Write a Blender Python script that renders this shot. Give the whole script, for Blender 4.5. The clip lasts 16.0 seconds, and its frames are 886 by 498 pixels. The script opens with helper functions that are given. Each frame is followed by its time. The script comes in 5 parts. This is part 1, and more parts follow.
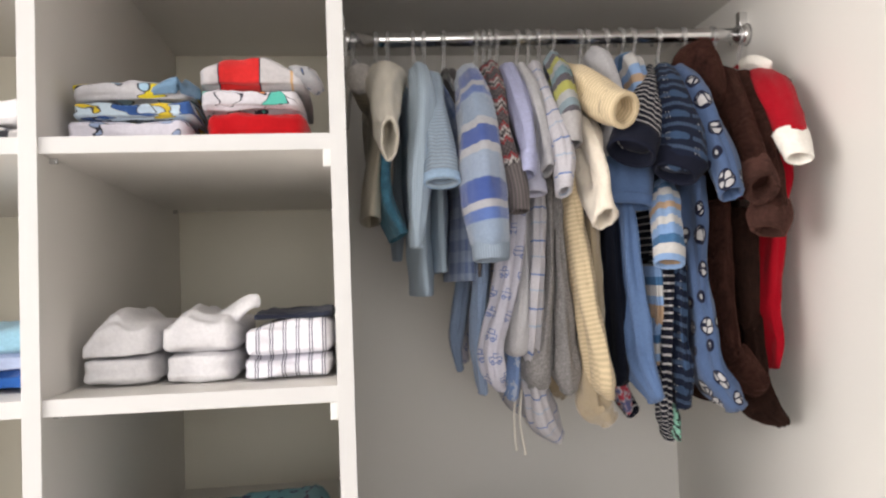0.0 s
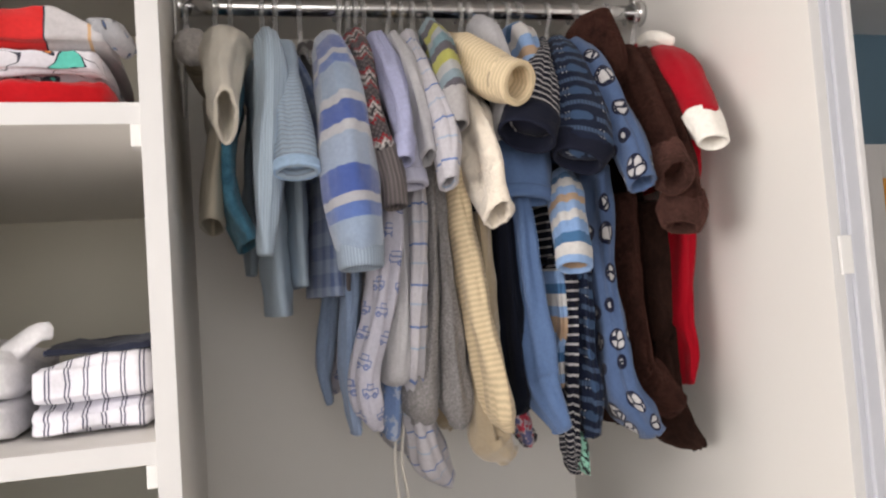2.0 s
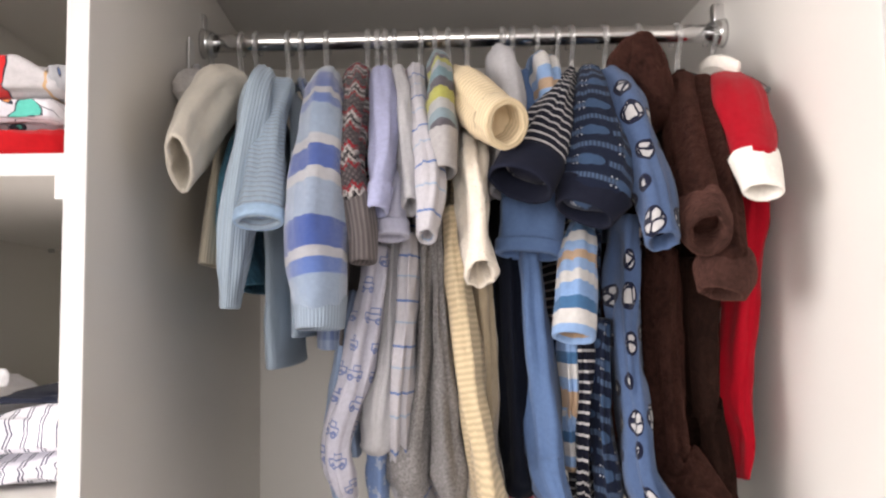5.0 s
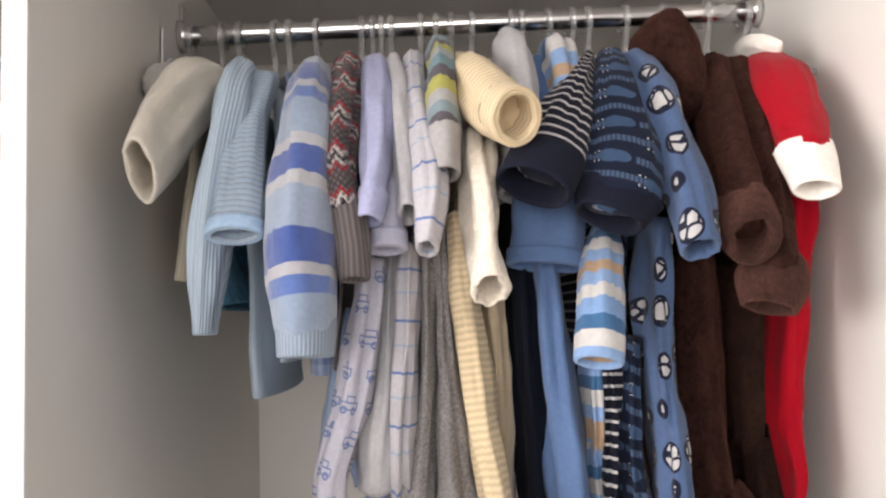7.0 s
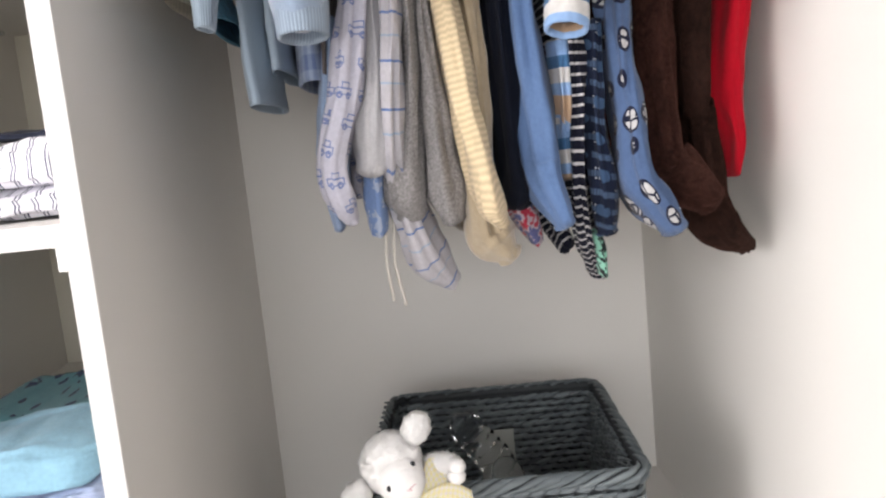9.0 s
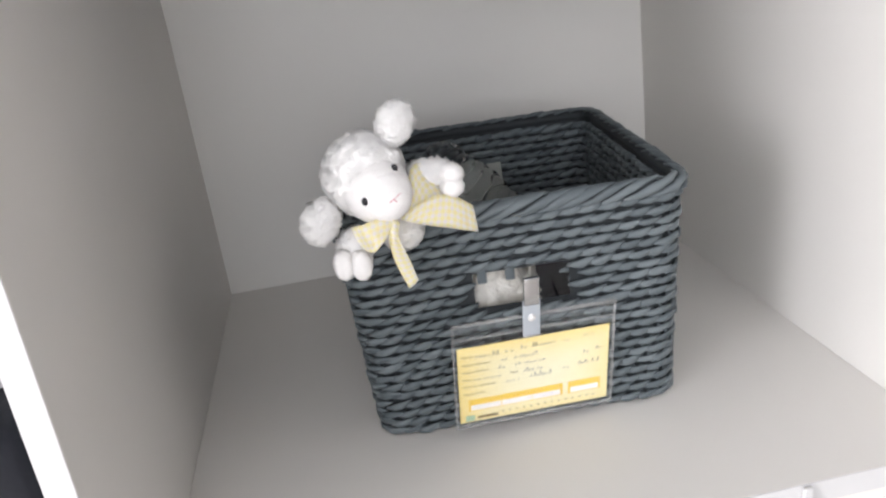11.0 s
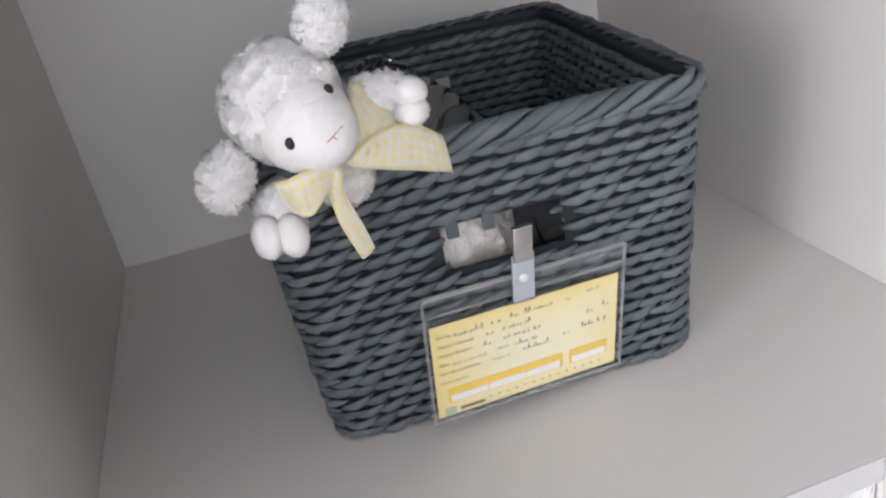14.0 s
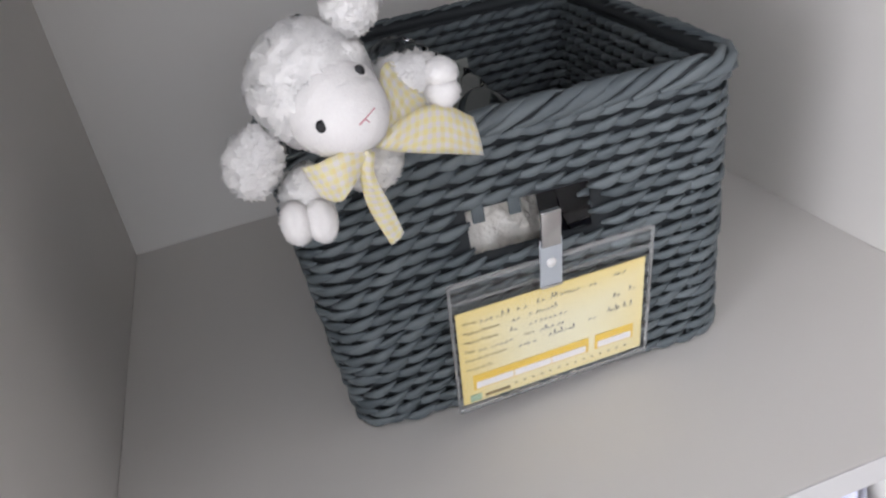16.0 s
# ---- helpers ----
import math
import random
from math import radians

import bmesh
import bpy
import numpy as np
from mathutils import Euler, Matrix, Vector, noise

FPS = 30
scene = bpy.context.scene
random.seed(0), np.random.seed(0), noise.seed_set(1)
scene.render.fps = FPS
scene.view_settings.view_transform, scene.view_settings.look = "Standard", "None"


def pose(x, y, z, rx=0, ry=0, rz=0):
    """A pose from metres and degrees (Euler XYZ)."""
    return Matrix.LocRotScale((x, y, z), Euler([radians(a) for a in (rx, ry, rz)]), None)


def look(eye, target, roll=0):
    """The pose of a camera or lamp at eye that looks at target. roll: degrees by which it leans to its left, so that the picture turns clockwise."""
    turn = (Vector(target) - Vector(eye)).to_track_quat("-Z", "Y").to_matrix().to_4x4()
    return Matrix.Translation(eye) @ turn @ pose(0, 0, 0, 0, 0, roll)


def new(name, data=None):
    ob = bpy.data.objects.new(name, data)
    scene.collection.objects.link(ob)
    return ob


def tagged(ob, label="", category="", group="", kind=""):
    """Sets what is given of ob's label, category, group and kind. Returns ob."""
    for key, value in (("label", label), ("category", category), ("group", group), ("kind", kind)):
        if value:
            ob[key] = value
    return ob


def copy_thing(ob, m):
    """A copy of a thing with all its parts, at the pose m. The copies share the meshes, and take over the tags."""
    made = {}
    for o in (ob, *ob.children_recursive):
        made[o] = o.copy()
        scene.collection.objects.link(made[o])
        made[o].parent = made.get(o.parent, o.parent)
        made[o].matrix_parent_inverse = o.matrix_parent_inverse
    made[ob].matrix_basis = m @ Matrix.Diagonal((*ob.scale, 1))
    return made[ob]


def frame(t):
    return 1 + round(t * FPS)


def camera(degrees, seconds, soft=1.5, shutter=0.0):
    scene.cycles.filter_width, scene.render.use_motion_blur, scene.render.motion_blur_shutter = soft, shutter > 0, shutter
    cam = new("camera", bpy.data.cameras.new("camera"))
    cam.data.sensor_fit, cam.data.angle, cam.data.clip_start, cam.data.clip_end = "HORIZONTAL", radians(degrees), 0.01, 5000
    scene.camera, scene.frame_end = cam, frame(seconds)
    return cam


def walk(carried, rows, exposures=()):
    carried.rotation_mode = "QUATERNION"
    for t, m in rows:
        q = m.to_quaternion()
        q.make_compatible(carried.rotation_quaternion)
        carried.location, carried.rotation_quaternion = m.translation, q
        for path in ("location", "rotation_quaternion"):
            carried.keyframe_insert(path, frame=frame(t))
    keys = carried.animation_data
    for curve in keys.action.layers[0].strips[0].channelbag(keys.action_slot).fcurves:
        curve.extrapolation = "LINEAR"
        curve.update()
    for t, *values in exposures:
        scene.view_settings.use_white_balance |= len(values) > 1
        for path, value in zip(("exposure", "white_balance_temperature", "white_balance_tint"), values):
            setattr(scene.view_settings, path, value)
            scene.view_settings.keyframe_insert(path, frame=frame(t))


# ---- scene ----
cam = camera(58.6, 16.0, soft=2.3)
PATH = [
    (0, (0.0, -0.819, 1.439), (0.234, 1.166, 1.522), -2.1),
    (0.5, (0.014, -0.744, 1.443), (0.375, 1.221, 1.523), -2.3),
    (1, (0.008, -0.695, 1.44), (0.519, 1.237, 1.514), -2.6),
    (1.5, (0.001, -0.673, 1.436), (0.583, 1.238, 1.543), -3.4),
    (2, (0.037, -0.641, 1.434), (0.58, 1.281, 1.545), -4.0),
    (2.5, (0.122, -0.599, 1.45), (0.41, 1.377, 1.564), -2.8),
    (3, (0.19, -0.572, 1.468), (0.362, 1.418, 1.565), -1.3),
    (3.5, (0.222, -0.58, 1.47), (0.27, 1.417, 1.579), -1.5),
    (4, (0.238, -0.596, 1.461), (0.321, 1.398, 1.597), -1.0),
    (6.5, (0.252, -0.53, 1.491), (0.272, 1.462, 1.667), -1.4),
    (7, (0.258, -0.503, 1.491), (0.284, 1.491, 1.652), -2.0),
    (7.5, (0.257, -0.514, 1.49), (0.269, 1.48, 1.651), -1.8),
    (8, (0.26, -0.544, 1.483), (0.274, 1.451, 1.619), -2.1),
    (8.5, (0.255, -0.575, 1.425), (0.262, 1.425, 1.413), -3.9),
    (9, (0.218, -0.579, 1.369), (0.337, 1.399, 1.099), -5.6),
    (9.5, (0.157, -0.551, 1.31), (0.313, 1.395, 0.879), -7.3),
    (10, (0.147, -0.532, 1.259), (0.428, 1.365, 0.69), -6.8),
    (10.2, (0.149, -0.509, 1.245), (0.408, 1.384, 0.655), -7.1),
    (12.3, (0.208, -0.273, 1.18), (0.462, 1.496, 0.281), -9.5),
    (12.5, (0.19, -0.267, 1.176), (0.495, 1.483, 0.258), -10.0),
    (13, (0.176, -0.248, 1.17), (0.635, 1.445, 0.209), -7.8),
    (13.5, (0.174, -0.231, 1.163), (0.597, 1.496, 0.247), -10.3),
    (14, (0.17, -0.233, 1.164), (0.562, 1.509, 0.263), -10.9),
    (14.5, (0.162, -0.248, 1.163), (0.57, 1.481, 0.245), -11.4),
    (15, (0.166, -0.245, 1.16), (0.668, 1.447, 0.22), -9.0),
    (15.5, (0.167, -0.229, 1.161), (0.624, 1.48, 0.228), -10.9),
    (16, (0.157, -0.22, 1.163), (0.537, 1.506, 0.227), -11.4),
]
walk(cam, [(t, look(eye, target, roll)) for t, eye, target, roll in PATH], exposures=[
    (0.0, -0.38, 6750, 9), (1.5, -0.49, 6750, 10), (2.5, -0.49, 6780, 11), (3.2, -0.29, 6780, 12), (4.0, -0.08, 6750, 12), (7.0, -0.06, 6750, 11), (8.5, 0.04, 6600, 10), (9.5, 0.00, 6380, 9), (12.5, -0.12, 6080, 10), (14.5, -0.44, 6040, 11), (16.0, -0.44, 6040, 11)])

# ---- light ----
world = bpy.data.worlds.new("sky")
scene.world = world
world.use_nodes = True
wn = world.node_tree
sky = wn.nodes.new("ShaderNodeTexSky")
sky.sky_type = "NISHITA"
sky.sun_disc = False
sky.sun_elevation, sky.sun_rotation = radians(48), radians(0)
wn.links.new(sky.outputs["Color"], wn.nodes["Background"].inputs["Color"])
wn.nodes["Background"].inputs["Strength"].default_value = 0.12
sun_data = bpy.data.lights.new("sun", "SUN")
sun_data.energy, sun_data.angle, sun_data.color = 0.6, radians(10), (1.0, 0.95, 0.88)
sun = new("sun", sun_data)
sun.matrix_world = look((1, 6, 7), (0.4, 0, 1.2))

# daylight in the west window's opening; the south one is an added fill light
for name, at, aim, sx, sy, watts in (("west_window_daylight", (-3.12, -1.65, 1.55), (0.0, -1.2, 1.35), 2.1, 1.5, 142.0), ("south_window_daylight", (-0.3, -2.98, 1.6), (-0.3, 0.0, 1.3), 1.9, 1.3, 40.0)):
    lamp_data = bpy.data.lights.new(name, "AREA")
    lamp_data.shape, lamp_data.size, lamp_data.size_y = "RECTANGLE", sx, sy
    lamp_data.energy, lamp_data.color = watts, (1.0, 0.968, 0.972)
    new(name, lamp_data).matrix_world = look(at, aim)


# ---- materials ----
class Val:
    """A number inside a node tree, with plain arithmetic."""

    def __init__(self, tree, socket):
        self.t, self.s = tree, socket

    def op(self, kind, *others):
        n = self.t.nodes.new("ShaderNodeMath")
        n.operation = kind
        for i, o in enumerate((self, *others)):
            if isinstance(o, Val):
                self.t.links.new(o.s, n.inputs[i])
            else:
                n.inputs[i].default_value = o
        return Val(self.t, n.outputs[0])

    def __add__(self, o): return self.op("ADD", o)
    def __sub__(self, o): return self.op("SUBTRACT", o)
    def __mul__(self, o): return self.op("MULTIPLY", o)
    def __truediv__(self, o): return self.op("DIVIDE", o)
    def lt(self, o): return self.op("LESS_THAN", o)
    def gt(self, o): return self.op("GREATER_THAN", o)
    def low(self, o): return self.op("MINIMUM", o)
    def high(self, o): return self.op("MAXIMUM", o)
    def size(self): return self.op("ABSOLUTE")
    def fract(self): return self.op("FRACT")
    def floor(self): return self.op("FLOOR")
    def sin(self): return self.op("SINE")
    def root(self): return self.op("SQRT")
    def inv(self): return self * -1.0 + 1.0


class Mat:
    """A principled material under construction."""

    def __init__(self, name, rough=0.5, metal=0.0):
        self.m = bpy.data.materials.new(name)
        self.m.use_nodes = True
        self.t = self.m.node_tree
        self.b = self.t.nodes["Principled BSDF"]
        self.b.inputs["Roughness"].default_value = rough
        self.b.inputs["Metallic"].default_value = metal
        self.co = self.t.nodes.new("ShaderNodeTexCoord")

    def uv(self):
        n = self.t.nodes.new("ShaderNodeSeparateXYZ")
        self.t.links.new(self.co.outputs["UV"], n.inputs[0])
        return Val(self.t, n.outputs[0]), Val(self.t, n.outputs[1])

    def vec(self, u, v, w=0.0):
        n = self.t.nodes.new("ShaderNodeCombineXYZ")
        for i, o in enumerate((u, v, w)):
            if isinstance(o, Val):
                self.t.links.new(o.s, n.inputs[i])
            else:
                n.inputs[i].default_value = o
        return n.outputs[0]

    def noise(self, scale, detail=3.0, vector=None, rough=0.55):
        n = self.t.nodes.new("ShaderNodeTexNoise")
        n.inputs["Scale"].default_value, n.inputs["Detail"].default_value = scale, detail
        n.inputs["Roughness"].default_value = rough
        self.t.links.new(vector or self.co.outputs["Object"], n.inputs["Vector"])
        return Val(self.t, n.outputs[0])

    def cells(self, scale, vector=None, out="Distance", feature="F1", rand=1.0):
        n = self.t.nodes.new("ShaderNodeTexVoronoi")
        n.feature = feature
        n.inputs["Scale"].default_value, n.inputs["Randomness"].default_value = scale, rand
        self.t.links.new(vector or self.co.outputs["Object"], n.inputs["Vector"])
        return Val(self.t, n.outputs[out]) if out == "Distance" else n.outputs[out]

    def random(self):
        return Val(self.t, self.t.nodes.new("ShaderNodeObjectInfo").outputs["Random"])

    def island(self):
        return Val(self.t, self.t.nodes.new("ShaderNodeNewGeometry").outputs["Random Per Island"])

    def mix(self, f, a, b):
        n = self.t.nodes.new("ShaderNodeMix")
        n.data_type = "RGBA"
        for i, o in ((0, f), (6, a), (7, b)):
            if isinstance(o, Val):
                self.t.links.new(o.s, n.inputs[i])
            elif isinstance(o, (tuple, list)):
                n.inputs[i].default_value = (*o, 1.0)
            elif isinstance(o, (int, float)):
                n.inputs[i].default_value = o
            else:
                self.t.links.new(o, n.inputs[i])
        return n.outputs[2]

    def colour(self, c):
        if isinstance(c, tuple):
            self.b.inputs["Base Color"].default_value = (*c, 1.0)
        else:
            self.t.links.new(c, self.b.inputs["Base Color"])
        return self

    def rough(self, v):
        self.t.links.new(v.s, self.b.inputs["Roughness"])
        return self

    def bump(self, h, strength=0.3, dist=0.001):
        n = self.t.nodes.new("ShaderNodeBump")
        n.inputs["Strength"].default_value, n.inputs["Distance"].default_value = strength, dist
        self.t.links.new(h.s, n.inputs["Height"])
        self.t.links.new(n.outputs[0], self.b.inputs["Normal"])
        return self


def shade(c, k):
    return tuple(min(1.0, x * k) for x in c)


def painted(name, c, rough=0.45, grain=60.0, spread=0.05):
    m = Mat(name, rough)
    n = m.noise(3.0, 4) * 0.6 + m.noise(grain, 3) * 0.4
    m.colour(m.mix(n, shade(c, 1 - spread), shade(c, 1 + spread)))
    m.rough(m.noise(8.0) * 0.16 + (rough - 0.08))
    return m.bump(m.noise(grain * 4, 2), 0.06, 0.0006).m


def fabric(name, paint, fuzz=0.15, weave=1500.0, relief=0.25, soft=0.9, bright=0.51):
    """Cloth. paint: a colour, or a function of the material and its cloth coordinates in metres that gives a colour."""
    m = Mat(name, soft)
    u, v = m.uv()
    base = paint if isinstance(paint, tuple) else paint(m, u, v)
    worn = m.noise(22.0, 4) * 0.3 + m.noise(260.0, 2) * 0.25 + bright
    n = m.t.nodes.new("ShaderNodeMix")
    n.data_type, n.blend_type = "RGBA", "MULTIPLY"
    n.inputs[0].default_value = 1.0
    if isinstance(base, tuple):
        n.inputs[6].default_value = (*base, 1)
    else:
        m.t.links.new(base, n.inputs[6])
    m.t.links.new(m.vec(worn, worn, worn), n.inputs[7])
    m.colour(n.outputs[2])
    m.b.inputs["Sheen Weight"].default_value = fuzz
    m.b.inputs["Sheen Roughness"].default_value = 0.5
    m.b.inputs["Specular IOR Level"].default_value = 0.15
    return m.bump(m.noise(weave, 2) * 0.5 + m.noise(90.0, 3), relief, 0.0022).m


def ribbed(name, c, pitch=0.0035, across=False, depth=0.8, dark=0.72, fuzz=0.12):
    """Knitted ribs along (or, with across, round) a sleeve."""
    m = Mat(name, 0.92)
    u, v = m.uv()
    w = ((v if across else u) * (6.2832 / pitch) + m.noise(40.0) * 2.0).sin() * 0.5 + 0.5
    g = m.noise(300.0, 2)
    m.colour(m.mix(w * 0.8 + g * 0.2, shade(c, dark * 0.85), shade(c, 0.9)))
    m.b.inputs["Sheen Weight"].default_value = fuzz
    m.b.inputs["Specular IOR Level"].default_value = 0.12
    return m.bump(w + g * 0.5, depth * 0.6, 0.0010).m


def plush(name, c, dark=0.5, scale=240.0, fuzz=0.2):
    m = Mat(name, 0.95)
    n = m.noise(scale, 4, rough=0.7)
    k = m.noise(35.0, 3)
    m.colour(m.mix((n * 0.55 + k * 0.45 - 0.36) * 3.4, shade(c, dark), shade(c, 1.7 if max(c) < 0.05 else 1.25 if max(c) < 0.5 else 1.08)))
    m.b.inputs["Sheen Weight"].default_value = fuzz
    m.b.inputs["Sheen Tint"].default_value = (*shade(c, 9.0), 1.0)
    m.b.inputs["Specular IOR Level"].default_value = 0.1
    return m.bump(n + k * 1.5, 0.9, 0.004).m


def bands(v, stops):
    """Which of a run of repeating bands v is in: pairs of a width and a colour, from the start of the run."""
    total = sum(w for w, c in stops)

    def paint(m, u, vv):
        p = ((vv if v == "v" else u) / total).fract() * total
        col, edge = stops[0][1], 0.0
        for (w, c), (w2, c2) in zip(stops, stops[1:]):
            edge += w
            col = m.mix(p.gt(edge), col, c2)
        return col
    return paint


BOARD = painted("white melamine board", (0.775, 0.748, 0.708), 0.46, 220.0, 0.02)
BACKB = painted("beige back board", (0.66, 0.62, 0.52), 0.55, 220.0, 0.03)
# greyer than BOARD: less light on the front edges, put into the colour
EDGE = painted("dimmed white edge band", (0.64, 0.63, 0.62), 0.4, 200.0, 0.02)
WALLB = painted("pale blue wall paint", (0.16, 0.27, 0.36), 0.8, 90.0, 0.05)
WALLW = painted("white wall paint", (0.80, 0.79, 0.78), 0.8, 90.0, 0.04)
CEILM = painted("white ceiling paint", (0.80, 0.80, 0.80), 0.85, 90.0, 0.03)
FLOORM = painted("pale laminate floor", (0.56, 0.52, 0.48), 0.5, 40.0, 0.15)
ORANGE = painted("orange lacquer", (0.75, 0.33, 0.03), 0.4, 120.0, 0.05)
BLACK = painted("black card", (0.02, 0.022, 0.025), 0.6, 120.0, 0.2)
ALU = painted("grey anodised aluminium", (0.50, 0.51, 0.55), 0.42, 300.0, 0.03)

m = Mat("chromed steel", 0.12, 1.0)
m.colour((0.72, 0.72, 0.72)).rough(m.noise(30.0) * 0.15 + 0.08)
CHROME = m.m
m = Mat("clear plastic", 0.08)
m.colour((0.93, 0.93, 0.93))
m.b.inputs["Transmission Weight"].default_value = 0.85
m.b.inputs["IOR"].default_value = 1.35
m.rough(m.noise(50.0) * 0.2 + 0.05)
CLEAR = m.m
m = Mat("white plastic", 0.35)
WPLAST = m.colour((0.75, 0.74, 0.72)).m
m = Mat("thin glass", 0.02)
m.colour((0.97, 0.98, 0.98))
m.b.inputs["Transmission Weight"].default_value = 1.0
m.b.inputs["IOR"].default_value = 1.45
GLASS = m.m
m = Mat("polished steel", 0.2, 1.0)
STEEL = m.colour((0.6, 0.6, 0.6)).m

# cloth
CREAM = plush("cream fleece", (0.86, 0.79, 0.67), 0.94, 420.0, 0.4)
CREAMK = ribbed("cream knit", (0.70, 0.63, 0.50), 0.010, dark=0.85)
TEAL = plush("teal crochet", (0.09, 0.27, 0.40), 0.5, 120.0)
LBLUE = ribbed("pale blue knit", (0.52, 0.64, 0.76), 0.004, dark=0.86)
LBLUE2 = fabric("soft blue cotton", (0.33, 0.43, 0.62))
LBLUEC = fabric("pale blue cotton", (0.46, 0.64, 0.86))
KSTRIPE = fabric("pale blue striped knit", bands("v", [(0.0020, (0.46, 0.58, 0.70)), (0.0012, (0.36, 0.40, 0.46)), (0.0018, (0.42, 0.54, 0.68))]), relief=0.5)
BANDS = fabric("blue banded fleece", bands("v", [(0.028, (0.36, 0.44, 0.58)), (0.026, (0.07, 0.125, 0.40)), (0.008, (0.52, 0.52, 0.56)), (0.012, (0.12, 0.20, 0.50)), (0.036, (0.33, 0.42, 0.56)), (0.011, (0.55, 0.55, 0.58)), (0.022, (0.07, 0.125, 0.40)), (0.010, (0.55, 0.55, 0.58))]), fuzz=0.6, relief=0.5)


def plaid(m, u, v):
    n = ((u / 0.03).fract().lt(0.5) + (v / 0.03).fract().lt(0.5)) * 0.5
    return m.mix(n, (0.17, 0.23, 0.42), (0.38, 0.46, 0.62))


PLAID = fabric("blue plaid cotton", plaid)
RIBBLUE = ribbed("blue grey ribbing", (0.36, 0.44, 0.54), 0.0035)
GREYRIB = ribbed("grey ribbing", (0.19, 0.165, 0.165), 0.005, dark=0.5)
LAV = fabric("lavender cotton", (0.50, 0.52, 0.76))
LAVW = fabric("lavender white cotton", (0.52, 0.52, 0.64))
GREYW = fabric("pale grey cotton", (0.58, 0.57, 0.59))
WSTRIPE = fabric("white cotton with blue stripes", bands("v", [(0.020, (0.60, 0.58, 0.62)), (0.0022, (0.16, 0.24, 0.50)), (0.017, (0.62, 0.60, 0.64)), (0.0016, (0.40, 0.50, 0.66))]))
MULTI = fabric("multi striped jersey", bands("v", [(0.012, (0.26, 0.34, 0.38)), (0.013, (0.13, 0.12, 0.14)), (0.013, (0.47, 0.46, 0.12)), (0.011, (0.42, 0.44, 0.46)), (0.013, (0.20, 0.32, 0.36)), (0.012, (0.12, 0.11, 0.13)), (0.015, (0.47, 0.46, 0.12)), (0.013, (0.45, 0.45, 0.45))]), relief=0.35)
HEATHL = fabric("pale heather jersey", (0.48, 0.46, 0.46))


def heather(m, u, v):
    n = m.noise(420.0, 3, rough=0.75)
    return m.mix((n - 0.36) * 3.2, (0.19, 0.18, 0.18), (0.42, 0.40, 0.40))


HEATH = fabric("grey heather jersey", heather)
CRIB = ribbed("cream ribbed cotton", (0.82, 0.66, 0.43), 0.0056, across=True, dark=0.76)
CHEN = plush("cream chenille", (0.84, 0.75, 0.63), 0.92, 160.0, 0.4)
BEIGE = fabric("beige velour", (0.50, 0.40, 0.27), fuzz=0.6, relief=0.4)
NAVYD = fabric("dark navy velour", (0.004, 0.006, 0.014), fuzz=0.02)
NAVY = fabric("navy jersey", (0.010, 0.012, 0.026), fuzz=0.03)
BLUE = fabric("sky blue cotton", (0.12, 0.20, 0.38), fuzz=0.15)
POLO = fabric("striped jersey", bands("v", [(0.014, (0.25, 0.40, 0.68)), (0.011, (0.06, 0.16, 0.32)), (0.013, (0.66, 0.64, 0.62)), (0.010, (0.28, 0.43, 0.70)), (0.009, (0.52, 0.36, 0.24)), (0.011, (0.30, 0.45, 0.72)), (0.011, (0.66, 0.64, 0.62))]))
NSTRIPE = fabric("navy jersey with white stripes", bands("v", [(0.0072, (0.009, 0.010, 0.022)), (0.0024, (0.60, 0.58, 0.58))]), fuzz=0.05)
RED = fabric("red fleece", (0.47, 0.003, 0.016), fuzz=0.08, relief=0.35)
CUFFW = fabric("cream white cotton jersey", (0.90, 0.86, 0.79), bright=0.70)
WRIB = ribbed("white ribbing", (0.74, 0.70, 0.63), 0.003, dark=1.02)
BROWN = plush("brown plush", (0.030, 0.012, 0.009), 0.38, 190.0, 0.28)
CUFFB = plush("brown plush lining", (0.055, 0.025, 0.020), 0.42, 210.0, 0.35)
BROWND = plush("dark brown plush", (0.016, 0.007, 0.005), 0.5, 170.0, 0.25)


def balls(m, u, v):
    """White balls with dark outlines and seams on blue."""
    p = m.vec(u * 1.0, v * 1.0, 0.0)
    d = m.cells(28.0, p, rand=0.45)
    seam = m.cells(28.0 * 2.6, p, feature="DISTANCE_TO_EDGE", rand=0.8)
    c = m.mix(d.lt(0.37), (0.090, 0.145, 0.28), (0.010, 0.012, 0.035))
    return m.mix(d.lt(0.30) * seam.gt(0.085), c, (0.62, 0.60, 0.60))


BALLS = fabric("ball print fleece", balls, fuzz=0.15, relief=0.5)


def guitars(m, u, v):
    """Rows of pale dotted bars and rounded bodies on navy."""
    v = v + u * 0.16
    row = (v / 0.0165).floor()
    y = (v / 0.0165).fract() - 0.5
    x = ((u + row * 0.031) / 0.066).fract()
    fret = (u * 2100.0).sin() * 0.35 + 0.65
    neck = y.size().lt(0.17) * x.lt(0.66)
    dx, dy = (x - 0.80) * 3.0, y
    body = (dx * dx + dy * dy).root().lt(0.30).high(((dx - 0.32) * (dx - 0.32) + dy * dy).root().lt(0.36))
    pegs = (x * 105.0).sin().gt(0.55) * (y.size() - 0.27).size().lt(0.045) * x.lt(0.10)
    c = m.mix(neck * fret * 0.8, (0.010, 0.015, 0.036), (0.10, 0.16, 0.27))
    c = m.mix(body * 0.85, c, (0.055, 0.105, 0.20))
    return m.mix(pegs, c, (0.60, 0.62, 0.66))


GATOR = fabric("guitar print jersey", guitars, fuzz=0.06)


